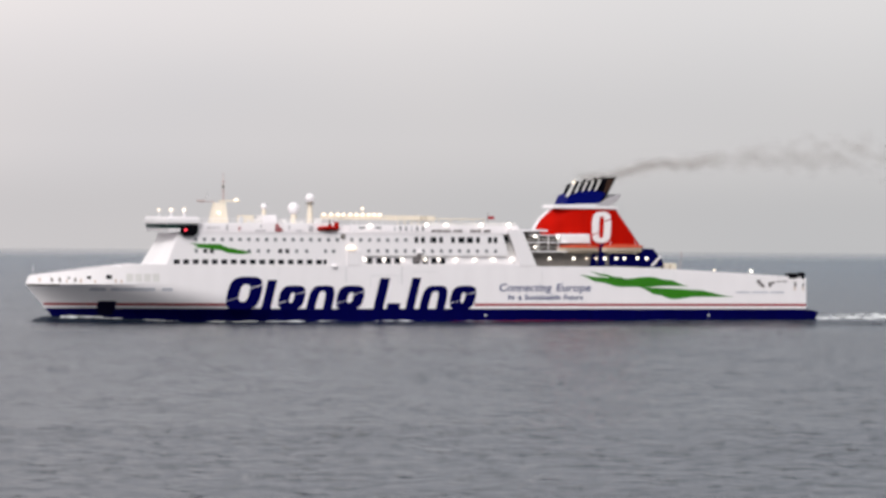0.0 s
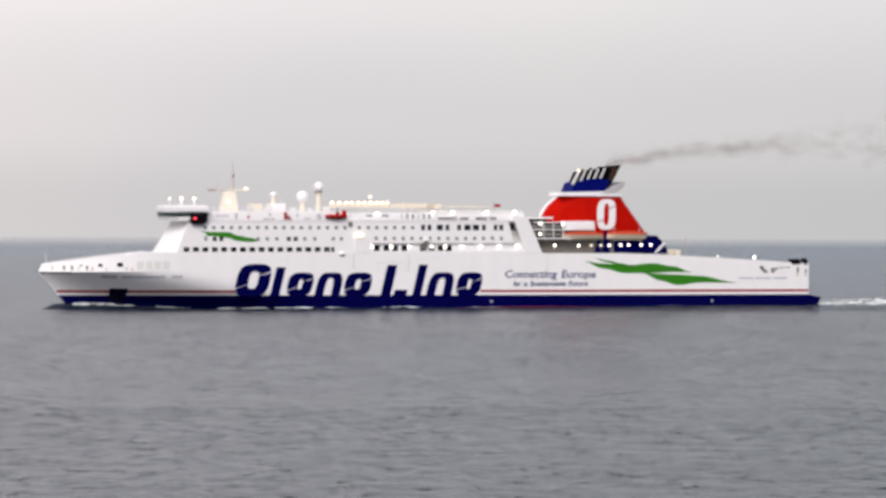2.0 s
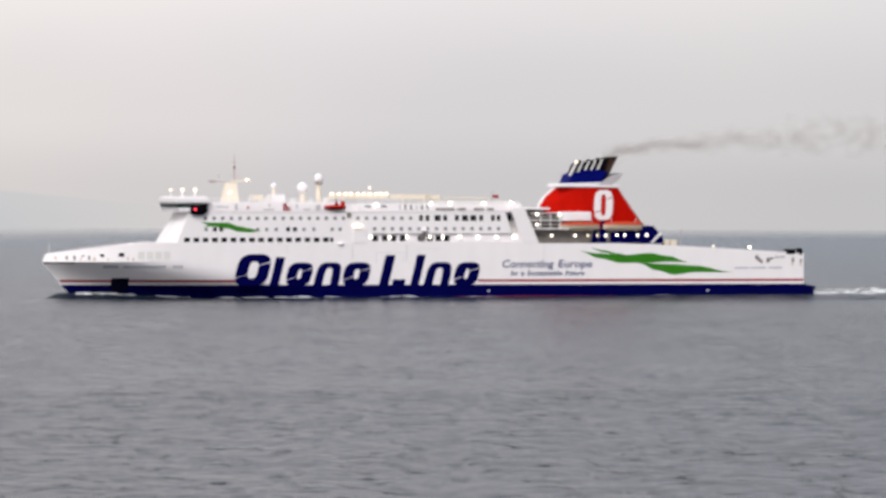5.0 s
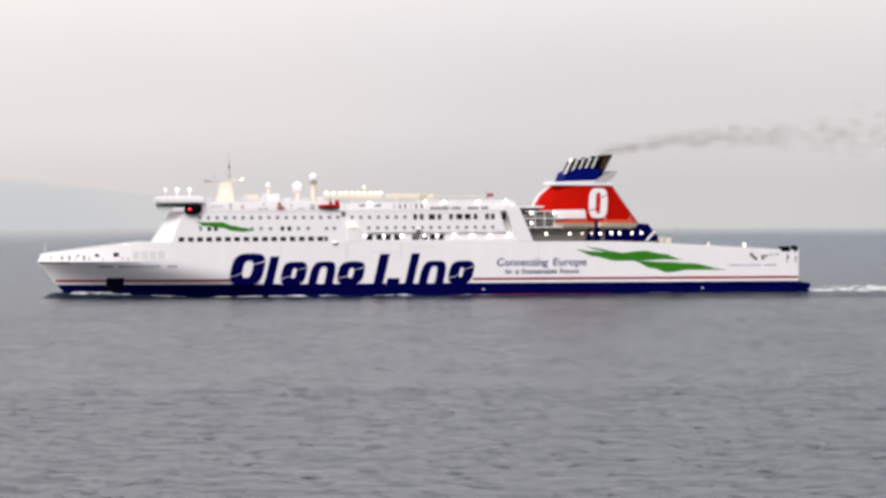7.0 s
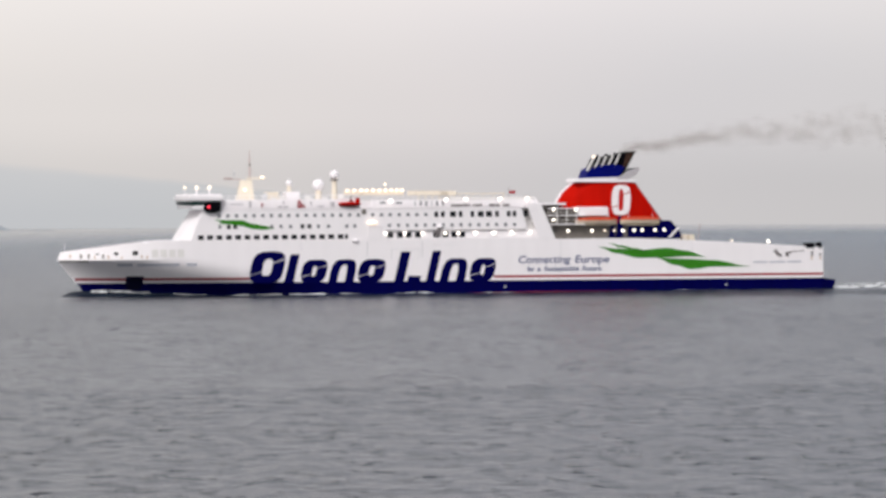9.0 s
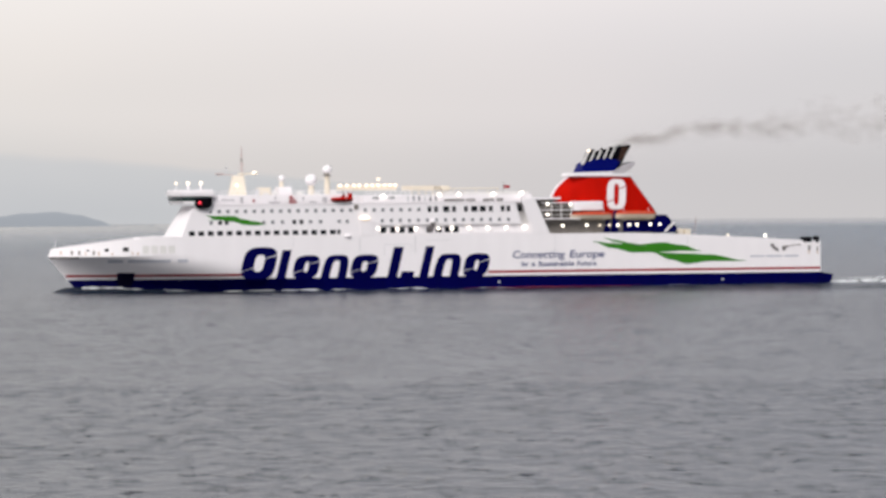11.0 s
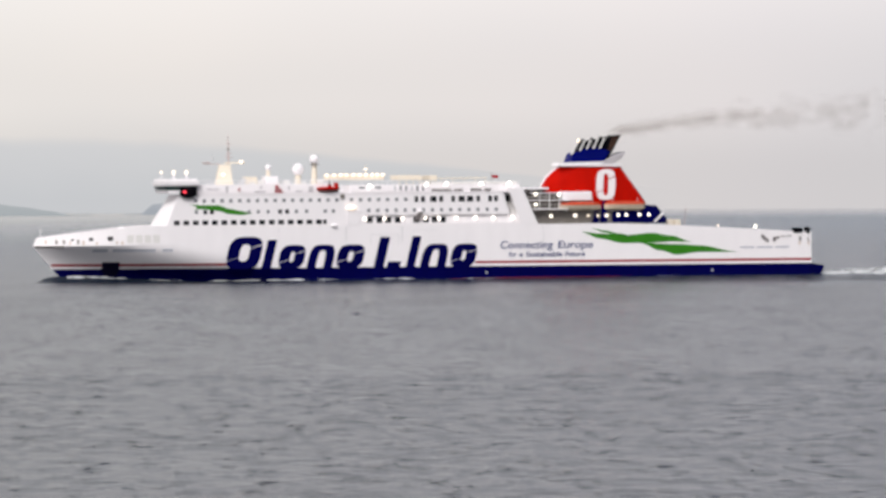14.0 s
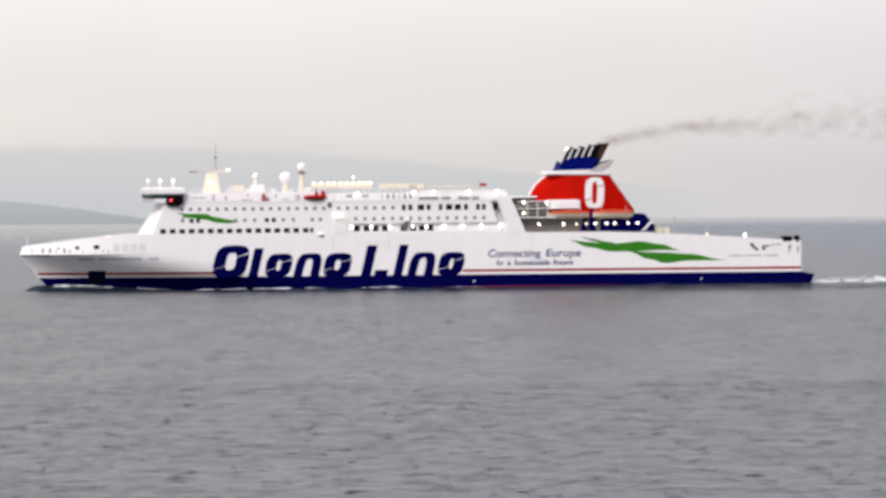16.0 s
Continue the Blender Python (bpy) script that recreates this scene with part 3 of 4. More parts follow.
upper = part("upper_house", box(41.2, 77.6, 0.9, 24.1, 22.05, 24.3, 0.1), WHITE, ferry, "white upper deck house")
upper_aft = part("upper_house", box(80.6, 124.4, 1.0, 24.0, 22.05, 23.9, 0.1), WHITE, ferry, "white sun deck house")
part("canopy", box(93.2, 99.4, 4.0, 20.0, 25.1, 26.3, 0.12), CREAM, upper_aft, "canopy roof in lamplit cream")
part("canopy", box(101.4, 103.4, 4.0, 20.0, 25.0, 26.2, 0.12), CREAM, upper_aft, "canopy roof in lamplit cream")
part("sun_awning", box(104.0, 116.4, 4.0, 20.0, 25.35, 25.6, 0.05), CREAM, upper_aft, "thin cream awning")
for x in (104.4, 107.4, 110.4, 113.4, 116.0):
    part("awning_post", rod((x, 4.3, 24.4), (x, 4.3, 25.4), 0.09, sides=6), CREAM, upper_aft)
part("canopy", box(101.6, 124.0, 2.0, 23.0, 23.95, 24.5, 0.1), OFFWHITE, upper_aft)
for x in (93.6, 95.4, 97.2, 99.0, 101.8, 103.0):
    part("canopy_post", rod((x, 4.3, 23.9), (x, 4.3, 25.15), 0.12, sides=6), CREAM, upper_aft)
for i in range(6):
    x = 91.8 + i * 1.45
    part("window", box(x, x + 0.6, 0.93, 1.05, 22.35, 23.6, 0.02), PALEGREY if i % 3 == 0 else SMALLGLASS, upper_aft)
for x0, x1 in ((101.6, 106.6), (107.3, 109.6), (111.6, 114.4), (115.2, 117.0)):
    part("window", box(x0, x1, 0.86, 1.05, 22.15, 22.8, 0.02), FITTING, upper_aft, "long dark slot window")
for x in (83.6, 87.8):
    part("window", box(x - 0.8, x + 0.8, 0.94, 1.05, 22.9, 23.5, 0.02), SMALLGLASS, upper_aft)


def window_row(name, xs, z, w, h, material, parent, y=0.25):
    shared = None
    for x in xs:
        if shared is None:
            ob = part(name, box(-w / 2, w / 2, -0.05, 0.06, -h / 2, h / 2, 0.02), material, parent)
            shared = ob.data
        else:
            ob = new(name, shared)
            ob.parent = parent
        ob.location = (x, y, z)


window_row("cabin_window", [40.7 + 2.27 * i for i in range(17)], 20.15, 0.8, 0.85, SMALLGLASS, house)
window_row("cabin_window", [80.8, 83.1], 20.15, 0.8, 0.85, SMALLGLASS, house)
window_row("cabin_window", [85.4 + 2.34 * i for i in range(5)], 20.15, 0.8, 0.85, SMALLGLASS, aft_house)
window_row("cabin_window", [97.5, 99.2, 103.9, 107.0, 113.5, 116.6, 118.1], 20.2, 0.95, 1.45, GLASS, aft_house)
window_row("cabin_window", [101.9, 109.2, 111.4], 20.2, 1.6, 1.45, GLASS, aft_house)
window_row("cabin_window", [40.9, 54.4, 56.8, 59.3, 66.6, 69.2, 74.0, 76.1], 17.3, 0.75, 0.85, SMALLGLASS, house)
window_row("cabin_window", [43.2, 44.9, 62.4, 64.2], 17.3, 1.0, 1.05, GLASS, house)
window_row("cabin_window", [85.2 + 2.35 * i for i in range(15)], 17.4, 0.75, 0.85, SMALLGLASS, aft_house)
window_row("lounge_window", [35.9 + 2.43 * i for i in range(16)], 14.6, 1.5, 1.15, GLASS, house)
window_row("lounge_window", [73.9], 14.6, 0.8, 1.15, GLASS, house)
window_row("promenade_window", [85.5, 88.0, 90.3, 92.7, 97.5, 100.0, 102.2, 104.4], 14.95, 1.5, 1.5, GLASS, aft_house, y=0.75)
part("wave_emblem", ribbon([(39.4, 19.2, 0.04), (42.4, 18.55, 0.5), (46.4, 18.3, 0.72), (49.6, 17.4, 0.68), (52.2, 17.05, 0.52), (55.2, 16.85, 0.05)], 0.2, 0.1), GREEN, house, "bright green wave-shaped leaf")
part("wave_emblem", ribbon([(40.2, 17.9, 0.03), (41.6, 18.2, 0.14), (43.6, 18.35, 0.1)], 0.19, 0.1), GREEN, house, "bright green wave-shaped leaf")

part("embarkation_davit", prism([(97.0, 14.5), (98.2, 14.5), (98.9, 16.4), (98.3, 16.8), (97.3, 16.1)], -0.15, 0.6, 0.08), FITTING, aft_house, "grey davit over the promenade")

# pilot column amidships
column = part("column", box(79.4, 83.0, -0.1, 1.2, 13.6, 17.6, 0.15), WHITE, ferry, "white pilot column with a bright cowl")
part("cowl", ball(80.6, -0.1, 18.1, 0.8, 0.45, 1.4), WARM, column, "bright white lamp cowl")
part("bracket", box(77.9, 79.0, 0.0, 0.3, 20.4, 21.6, 0.05), SHADE, column)
part("cowl", ball(76.2, 0.0, 13.5, 0.7, 0.45, 0.9), WHITE, column)
part("cowl", ball(98.4, 0.0, 17.0, 0.6, 0.45, 0.9), WHITE, column)
for x0, x1, z0, z1 in ((85.6, 92.8, 11.2, 11.28), (85.6, 85.68, 8.4, 11.2), (92.72, 92.8, 8.4, 11.2), (96.2, 103.0, 12.2, 12.26), (62.0, 62.07, 11.0, 13.3), (130.2, 130.27, 4.3, 13.3), (165.0, 165.07, 9.6, 12.6)):
    part("plate_seam", box(x0, x1, -0.03, 0.1, z0, z1), PALEGREY, hull, "faint grey plate seam")
part("fender", box(93.6, 93.75, -0.1, 0.25, 9.0, 13.3), PALEGREY, hull)
part("fender", box(79.2, 79.35, -0.1, 0.25, 9.5, 13.3), PALEGREY, hull)

# ---- bridge ----
def bridge_plan(front, corner, aft, out, z):
    return [(corner, -out, z), (aft, -out, z), (aft, 25 + out, z), (corner, 25 + out, z), (front + 0.5, 20.5, z), (front, 17, z), (front, 8, z), (front + 0.5, 4.5, z)]


bridge = part("bridge", loft(bridge_plan(32.2, 33.9, 41.3, 0.46, 22.1), bridge_plan(31.9, 33.6, 41.3, 0.5, 22.9)), WHITE, ferry, "white navigating bridge with overhanging wings")
part("bridge_glazing", loft(bridge_plan(32.0, 33.7, 41.0, 0.45, 22.9), bridge_plan(31.6, 33.3, 41.0, 0.55, 23.9)), TINTED, bridge, "dark green-tinted window band")
roof = loft(bridge_plan(31.3, 33.0, 41.6, 0.75, 23.85), bridge_plan(31.3, 33.0, 41.6, 0.75, 25.8))
bmesh.ops.recalc_face_normals(roof, faces=roof.faces)
bmesh.ops.bevel(roof, geom=[e for e in roof.edges if abs(e.verts[0].co.z - e.verts[1].co.z) < 0.1], offset=0.4, segments=3, affect="EDGES")
part("bridge_roof", roof, WHITE, bridge, "rounded white bridge roof")
# shade under the bridge wing, built as a black block
part("wing_recess", prism([(36.6, 21.8), (37.6, 21.0), (40.0, 21.0), (41.1, 21.9), (41.2, 23.85), (36.7, 23.85)], -0.7, 0.2, 0.1), BLACK, bridge, "black block for the shaded wing underside")
part("port_light", ball(37.9, -0.9, 22.5, 0.4), REDLAMP, bridge, "glowing red port side light")
for x, m in ((32.6, WARM), (35.7, WARM), (39.0, WARM)):
    mount = part("roof_lamp", ball(x, 6, 27.5, 0.34 if x < 33 else 0.46), m, bridge, "glowing lamp on a short post")
    part("post", rod((x, 6, 25.8), (x, 6, 27.1), 0.1 if x < 33 else 0.24, sides=8), WHITE, mount)

# ---- masts and domes ----
mast = part("mast", loft(
    [(47.0, 10.5, 24.2), (51.4, 10.5, 24.2), (51.4, 14.5, 24.2), (47.0, 14.5, 24.2)],
    [(48.0, 11.4, 29.4), (50.9, 11.4, 29.4), (50.9, 13.6, 29.4), (48.0, 13.6, 29.4)]), CREAM, ferry, "cream lamplit radar mast with yards")
part("pole", rod((50.5, 12.5, 29.2), (50.4, 12.5, 37.0), 0.2, 0.07), POLE, mast)
part("yard", box(43.9, 48.2, 12.3, 12.6, 29.5, 29.7), POLE, mast)
part("yard", box(49.5, 54.6, 12.2, 12.8, 29.6, 30.0), CREAM, mast)
part("radar_scanner", box(43.6, 45.6, 11.6, 13.4, 29.75, 30.0, 0.05), POLE, mast)
part("radar_scanner", box(46.2, 46.5, 11.6, 13.4, 30.6, 31.6, 0.05), PALEGREY, mast)
part("mast_lamp", ball(53.7, 12.0, 30.1, 0.4, 0.32, 0.6), WARM, mast)
part("mast_lamp", ball(49.0, 11.2, 26.8, 0.5), WARM, mast)
for z, w in ((31.2, 1.0), (32.2, 0.7), (34.6, 0.5)):
    part("yard", box(50.5 - w, 50.5 + w, 12.4, 12.55, z, z + 0.12), POLE, mast)
part("whip_aerial", rod((46.4, 12.5, 29.7), (46.3, 12.5, 32.4), 0.05, sides=6), PALEGREY, mast)
part("whip_aerial", rod((62.6, 9, 24.3), (62.5, 9, 27.6), 0.06, sides=6), PALEGREY, ferry)
part("lantern", box(50.2, 50.7, 12.2, 12.8, 33.0, 33.7), SHADE, mast)
for x, z, r, w, m in ((60.5, 28.5, 0.85, 0.65, WHITE), (68.2, 28.0, 1.6, 0.9, WHITE), (72.4, 30.6, 1.25, 0.8, WHITE)):
    pedestal = part("radome_pedestal", rod((x, 10.5, 24.2), (x, 10.5, z - r * 0.8), w, w * 0.75, 12), CREAM, ferry, "cream dome pedestal")
    part("radome", ball(x, 10.5, z, r), m, pedestal, "white satellite dome")
    if z > 30:
        part("collar", rod((x, 10.5, z - r - 0.25), (x, 10.5, z - r + 0.05), 1.1, sides=12), SHADE, pedestal)
for i in range(9):
    x = 56.0 + i * 2.2
    if i not in (2, 5, 7):
        part("vent_box", box(x - 0.7, x + 0.7, 6, 8, 24.3, 24.8 + 0.35 * ((i * 7) % 3), 0.08), OFFWHITE, ferry)
part("deck_shelter", box(54.0, 57.4, 8, 12, 24.3, 26.2, 0.1), CREAM, ferry)
part("lamp_gantry", box(74.6, 90.2, 7.8, 8.6, 25.2, 26.5, 0.1), CREAM, ferry, "cream lamplit sun deck shelter")
for x in (75.3, 77.2, 79.0, 80.4, 82.2, 83.8, 85.4, 87.0, 88.4, 89.8):
    part("deck_lamp", ball(x, 7.6, 26.5, 0.36, 0.34, 0.5), WARM, ferry)
part("deck_lamp", ball(85.4, 8, 28.0, 0.35), WARM, ferry)
part("aerial", rod((85.4, 8, 26.5), (85.4, 8, 28.9), 0.1, sides=6), CREAM, ferry)
for x, z in ((85.6, 23.7), (100.2, 24.0), (105.3, 24.0), (114.3, 24.0), (121.6, 24.1)):
    part("flood_lamp", ball(x, 0.4, z, 0.42), LAMP, ferry, "bright white flood lamp")
for x in (84.2, 89.2, 93.9, 99.8, 103.3, 107.8, 112.7, 117.5, 122.3):
    part("flood_lamp", ball(x, 0.1, 15.25, 0.36), LAMP, ferry, "bright white flood lamp")
part("flag", box(118.2, 119.8, 8, 8.1, 25.4, 26.2), STRIPE, ferry, "small red flag")
part("flagstaff", rod((118.1, 8, 24.5), (118.1, 8, 27.0), 0.07, sides=6), SHADE, ferry)
part("liferaft", ball(52.0, 0.7, 22.9, 0.34, 0.5), STRIPE, ferry, "red liferaft canister")
part("fire_locker", prism([(61.1, 22.1), (63.3, 22.1), (63.0, 22.9), (62.2, 23.4), (61.8, 24.2), (61.3, 24.0)], 0.5, 0.9, 0.1), STRIPE, ferry, "red covered hose reel")
part("mast_house", box(59.0, 62.4, 4, 13, 24.3, 26.3, 0.15), WHITE, ferry, "white deck house under a dome")
part("locker", box(53.2, 54.2, 6, 7, 24.3, 25.9, 0.1), PALEGREY, ferry)
for x0, x1, z0, z1 in ((43.6, 47.0, 22.9, 23.3), (56.0, 58.8, 22.2, 22.55), (69.8, 71.0, 22.2, 23.6), (66.4, 68.2, 22.25, 22.6), (48.6, 49.2, 22.3, 23.9), (57.4, 57.8, 23.0, 23.9), (64.6, 65.0, 22.6, 23.8)):
    part("wall_fitting", box(x0, x1, 0.8, 0.95, z0, z1, 0.03), FIN, upper, "grey fitting on the deck house wall")

# deck rails
for x0, x1, y, z in ((41.2, 77.4, 0.3, 22.05), (80.8, 124.0, 0.3, 22.05), (41.5, 77.4, 1.2, 24.3)):
    rail = part("railing", box(x0, x1, y, y + 0.08, z + 1.0, z + 1.1), WHITE, ferry, "white deck railing")
    bm = bmesh.new()
    for i in range(int((x1 - x0) / 1.8) + 1):
        add_box(bm, x0 + i * 1.8, x0 + i * 1.8 + 0.08, y, y + 0.08, z, z + 1.0)
    add_box(bm, x0, x1, y + 0.01, y + 0.05, z + 0.5, z + 0.56)
    part("stanchions", bm, WHITE, rail)

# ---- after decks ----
# the shade inside the open decks is put into the wall colour
after = part("after_house", box(127.6, 158.0, 2.2, 22.8, 13.3, 17.2), SHADE, ferry, "open after decks, shade painted into the walls")
part("deck_slab", prism([(125.2, 22.4), (131.6, 22.4), (132.0, 22.9), (125.0, 22.9)], 0.3, 24.7), WHITE, after)
part("deck_slab", box(125.8, 137.0, 0.3, 24.7, 19.5, 19.75, 0.03), WHITE, after)
part("deck_slab", box(127.2, 137.0, 0.3, 24.7, 17.2, 17.5, 0.03), WHITE, after)
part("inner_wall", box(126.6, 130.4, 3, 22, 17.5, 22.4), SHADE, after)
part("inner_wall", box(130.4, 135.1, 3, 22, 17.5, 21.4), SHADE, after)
part("top_slab", box(127, 135.0, 0.4, 24.6, 21.35, 21.6, 0.03), WHITE, after)
for x in (129.4, 132.0, 134.6):
    part("deck_post", box(x - 0.12, x + 0.12, 0.4, 0.7, 17.5, 21.4), OFFWHITE, after)
for z in (20.4, 18.4):
    part("deck_rail", box(126.4, 135.0, 0.35, 0.45, z, z + 0.12), OFFWHITE, after)
part("deck_cabin", box(135.2, 143.2, 1.2, 8, 19.4, 21.8, 0.25), WHITE, ferry, "white deck cabin beside the funnel")
for x, z in ((128.4, 21.2), (134.4, 21.0), (128.4, 18.5), (132.3, 15.6), (138.6, 15.6), (146.8, 15.6), (149.8, 15.7), (151.9, 15.7), (155.3, 15.7), (157.8, 15.7)):
    part("flood_lamp", ball(x, 0.2, z, 0.34), LAMP, after, "bright white flood lamp")
for x in (142.0, 144.5):
    part("flood_lamp", ball(x, 0.3, 15.6, 0.32), WARM, after)
for x0, x1, top in ((143.2, 145.0, 17.0), (145.2, 147.2, 19.4)):
    part("boat_davit", prism([(x0, 13.6), (x1, 13.6), (x1 - 0.3, top), (x0 + 0.8, top)], 1.4, 2.1, 0.05), BLUE, after, "navy blue boat davit")
part("blue_screen", box(148.4, 157.0, 2.0, 2.25, 13.7, 16.9), BLUE, after, "navy blue screen")
part("blue_casing", prism([(156.4, 13.5), (156.4, 18.2), (159.8, 18.1), (162.6, 14.6), (162.4, 13.5)], 1.0, 24, 0.15), BLUE, ferry, "navy blue sloping casing")
part("white_brace", prism([(158.9, 13.7), (159.6, 13.7), (161.9, 16.0), (161.4, 16.4)], 0.7, 0.95), WHITE, ferry)
part("deck_locker", box(163.0, 164.6, 3, 6, 12.6, 14.5, 0.15), CREAM, ferry)
part("deck_locker", box(165.0, 166.6, 3, 6, 12.6, 14.4, 0.15), CREAM, ferry)
part("ensign_staff", rod((167.4, 3, 12.6), (167.9, 3, 17.4), 0.08, sides=6), POLE, ferry)
for x, z in ((176.3, 13.1), (186.1, 12.8)):
    lamp_post = part("lamp_post", rod((x, 1, z - 1.4), (x, 1, z - 0.4), 0.1, sides=6), WHITE, ferry)
    part("flood_lamp", ball(x - 0.4, 0.8, z - 0.35, 0.36 if x > 180 else 0.26), LAMP if x > 180 else WARM, lamp_post, "bright white flood lamp")
gear = part("stern_gear", box(195.5, 197.9, -0.1, 3, 10.6, 12.0, 0.1), BLACK, ferry, "black mooring gear at the stern rail")
part("gear_bed", box(196.2, 199.7, 0.3, 3.2, 9.7, 10.7, 0.05), PALEGREY, gear)
part("winch", box(198.8, 199.85, -0.1, 3, 10.3, 12.2, 0.2), BLACK, gear, "black winch drum")
# ---- railings on the upper houses ----
def railing(x0, x1, y, z, count):
    rail = part("railing", box(x0, x1, y - 0.04, y + 0.04, z + 1.02, z + 1.12), WHITE, ferry, "thin white deck railing")
    part("middle_rail", box(x0, x1, y - 0.03, y + 0.03, z + 0.5, z + 0.56), WHITE, rail)
    first = part("post", box(-0.05, 0.05, y - 0.05, y + 0.05, z, z + 1.02), WHITE, rail)
    first.location.x = x0
    for i in range(1, count):
        post = new("post", first.data)
        post.parent = rail
        post.location.x = x0 + (x1 - x0) * i / (count - 1)


railing(42.0, 47.0, 1.6, 24.3, 6)
railing(52.0, 77.2, 1.6, 24.3, 20)
railing(81.0, 92.8, 1.4, 23.9, 10)

# ---- funnel ----
def funnel_body():
    bm = bmesh.new()
    rings = []
    for z, front, back in ((17.4, 131.4, 157.9), (19.2, 131.4, 157.9), (23.4, 131.6, 154.9), (25.6, 133.0, 153.3), (27.2, 134.8, 152.2), (28.4, 136.5, 151.4)):
        near = [(front, 10.8), (front + 0.8, 9.0), (front + 2.6, 7.3), (front + 5.0, 6.5), (back - 0.6, 6.5), (back, 7.2)]
        loop = near + [(x, 25 - y) for x, y in near[::-1]]
        rings.append([bm.verts.new((x, y, z)) for x, y in loop])
    for a, b in zip(rings, rings[1:]):
        for j in range(len(a)):
            k = (j + 1) % len(a)
            bm.faces.new((a[j], a[k], b[k], b[j]))
    bm.faces.new(rings[0][::-1])
    bm.faces.new(rings[-1])
    return bm


funnel = part("funnel", funnel_body(), RED, ferry, "large red funnel casing")
funnel.data.polygons.foreach_set("use_smooth", [True] * len(funnel.data.polygons))
funnel.data.set_sharp_from_angle(angle=radians(40))
part("white_edge", prism([(131.4, 22.9), (131.45, 23.5), (132.85, 25.7), (134.65, 27.3), (136.4, 28.6), (136.6, 28.4), (134.85, 27.1), (133.05, 25.5), (131.65, 23.3), (131.6, 22.9)], 11.2, 13.8), WHITE, funnel, "white leading edge")
part("collar", prism([(135.2, 28.3), (135.6, 29.2), (147.0, 29.5), (152.2, 28.5), (151.4, 28.1)], 6.1, 18.9, 0.1), WHITE, funnel, "white collar")
part("fin", prism([(146.2, 28.9), (149.2, 30.9), (152.8, 32.0), (151.6, 30.2), (149.6, 29.0)], 6.0, 19.0, 0.1), FIN, funnel, "grey fin")
crown = part("funnel_crown", prism([(138.3, 29.2), (139.3, 31.6), (142.0, 32.6), (146.0, 32.9), (148.9, 32.2), (147.0, 29.2)], 7.0, 18.0, 0.1), CROWN, funnel, "navy blue funnel crown")
part("louvre_core", prism([(140.3, 31.6), (141.6, 34.5), (151.2, 36.0), (148.6, 31.6)], 7.6, 17.4), BLACK, crown, "sooty black louvre core")
part("soot_end", prism([(147.3, 29.6), (149.0, 35.9), (151.7, 36.3), (148.6, 30.4)], 7.1, 17.9, 0.05), BLACK, crown, "black sooty after end")
for i in range(5):
    x = 139.0 + i * 1.75
    z = 31.9 + i * 0.2 if i else 31.3
    foot = x if i else x - 0.3
    part("louvre_blade", prism([(foot - 0.1, z), (foot + 0.4, z), (x + 1.75, 34.6 + i * 0.25), (x + 1.25, 34.5 + i * 0.25)], 6.9 if i == 0 else 7.3, 8.2), OFFWHITE, crown, "pale louvre blade")
for k in range(3):
    part("soot_rib", prism([(148.2 + k * 0.75, 31.6 + k * 0.9), (148.5 + k * 0.75, 31.6 + k * 0.9), (149.7 + k * 0.6, 35.8), (149.4 + k * 0.6, 35.8)], 7.02, 7.2), SOOTBROWN, crown, "brown rusty rib")
part("crown_lamp", ball(140.6, 7.5, 34.9, 0.4), WARM, crown)
for i in range(4):
    part("exhaust_pipe", rod((141.5 + i * 2.4, 12.5, 32), (142.9 + i * 2.4, 12.5, 35.1 + i * 0.35), 0.7, sides=14), BLACK, crown)
# white device on the funnel, as two plain arcs
for first, last in HALVES:
    part("device_arc", slanted_arc(144.5, 149.5, 19.6, 27.5, 1.85, first, last, 0.03, 6.36, 6.7), WHITE, funnel, "plain white arc painted on the funnel")


# ---- boats that hang on the ship ----
def boat(name, label, x0, x1, y, z0, z1, low, high):
    ob = tagged(new(name), label, "boat")
    half, mid = (x1 - x0) / 2, (x0 + x1) / 2
    split = z0 + (z1 - z0) * 0.66
    for piece, a, b, m in (("boat_hull", z0, split, low), ("cover", split, z1, high)):
        bm = bmesh.new()
        rows = []
        for i in range(17):
            s = -1 + 2 * i / 16
            w = (1 - abs(s) ** 3) ** 0.6 * 1.6 + 0.02
            x = mid + half * s
            if piece == "boat_hull":
                section = [(0.25 * w, a + 0.35 * abs(s) ** 3), (0.8 * w, a + (b - a) * 0.4), (w, b)]
            else:
                section = [(w * 1.03, a), (w * 0.9, a + (b - a) * 0.7 * (1 - 0.3 * abs(s))), (0.4 * w, b - 0.4 * abs(s) ** 2 * (b - a))]
            loop = [(-p, q) for p, q in section] + [(p, q) for p, q in section[::-1]]
            rows.append([bm.verts.new((x, y + p, q)) for p, q in loop])
        for r, t in zip(rows, rows[1:]):
            for j in range(len(r)):
                bm.faces.new((r[j], t[j], t[(j + 1) % len(r)], r[(j + 1) % len(r)]))
        bm.faces.new(rows[0])
        bm.faces.new(rows[-1][::-1])
        part(piece, bm, m, ob)
    for s in (-0.6, 0.6):
        part("fall", rod((mid + half * s, y, z1 - 0.2), (mid + half * s, y, z1 + 0.9), 0.07, sides=6), WHITE, ob)
        part("keel_chock", box(mid + half * s - 0.15, mid + half * s + 0.15, y - 0.4, y + 2.2, z0 - 0.1, z0 + 0.25), WHITE, ob)
    return ob


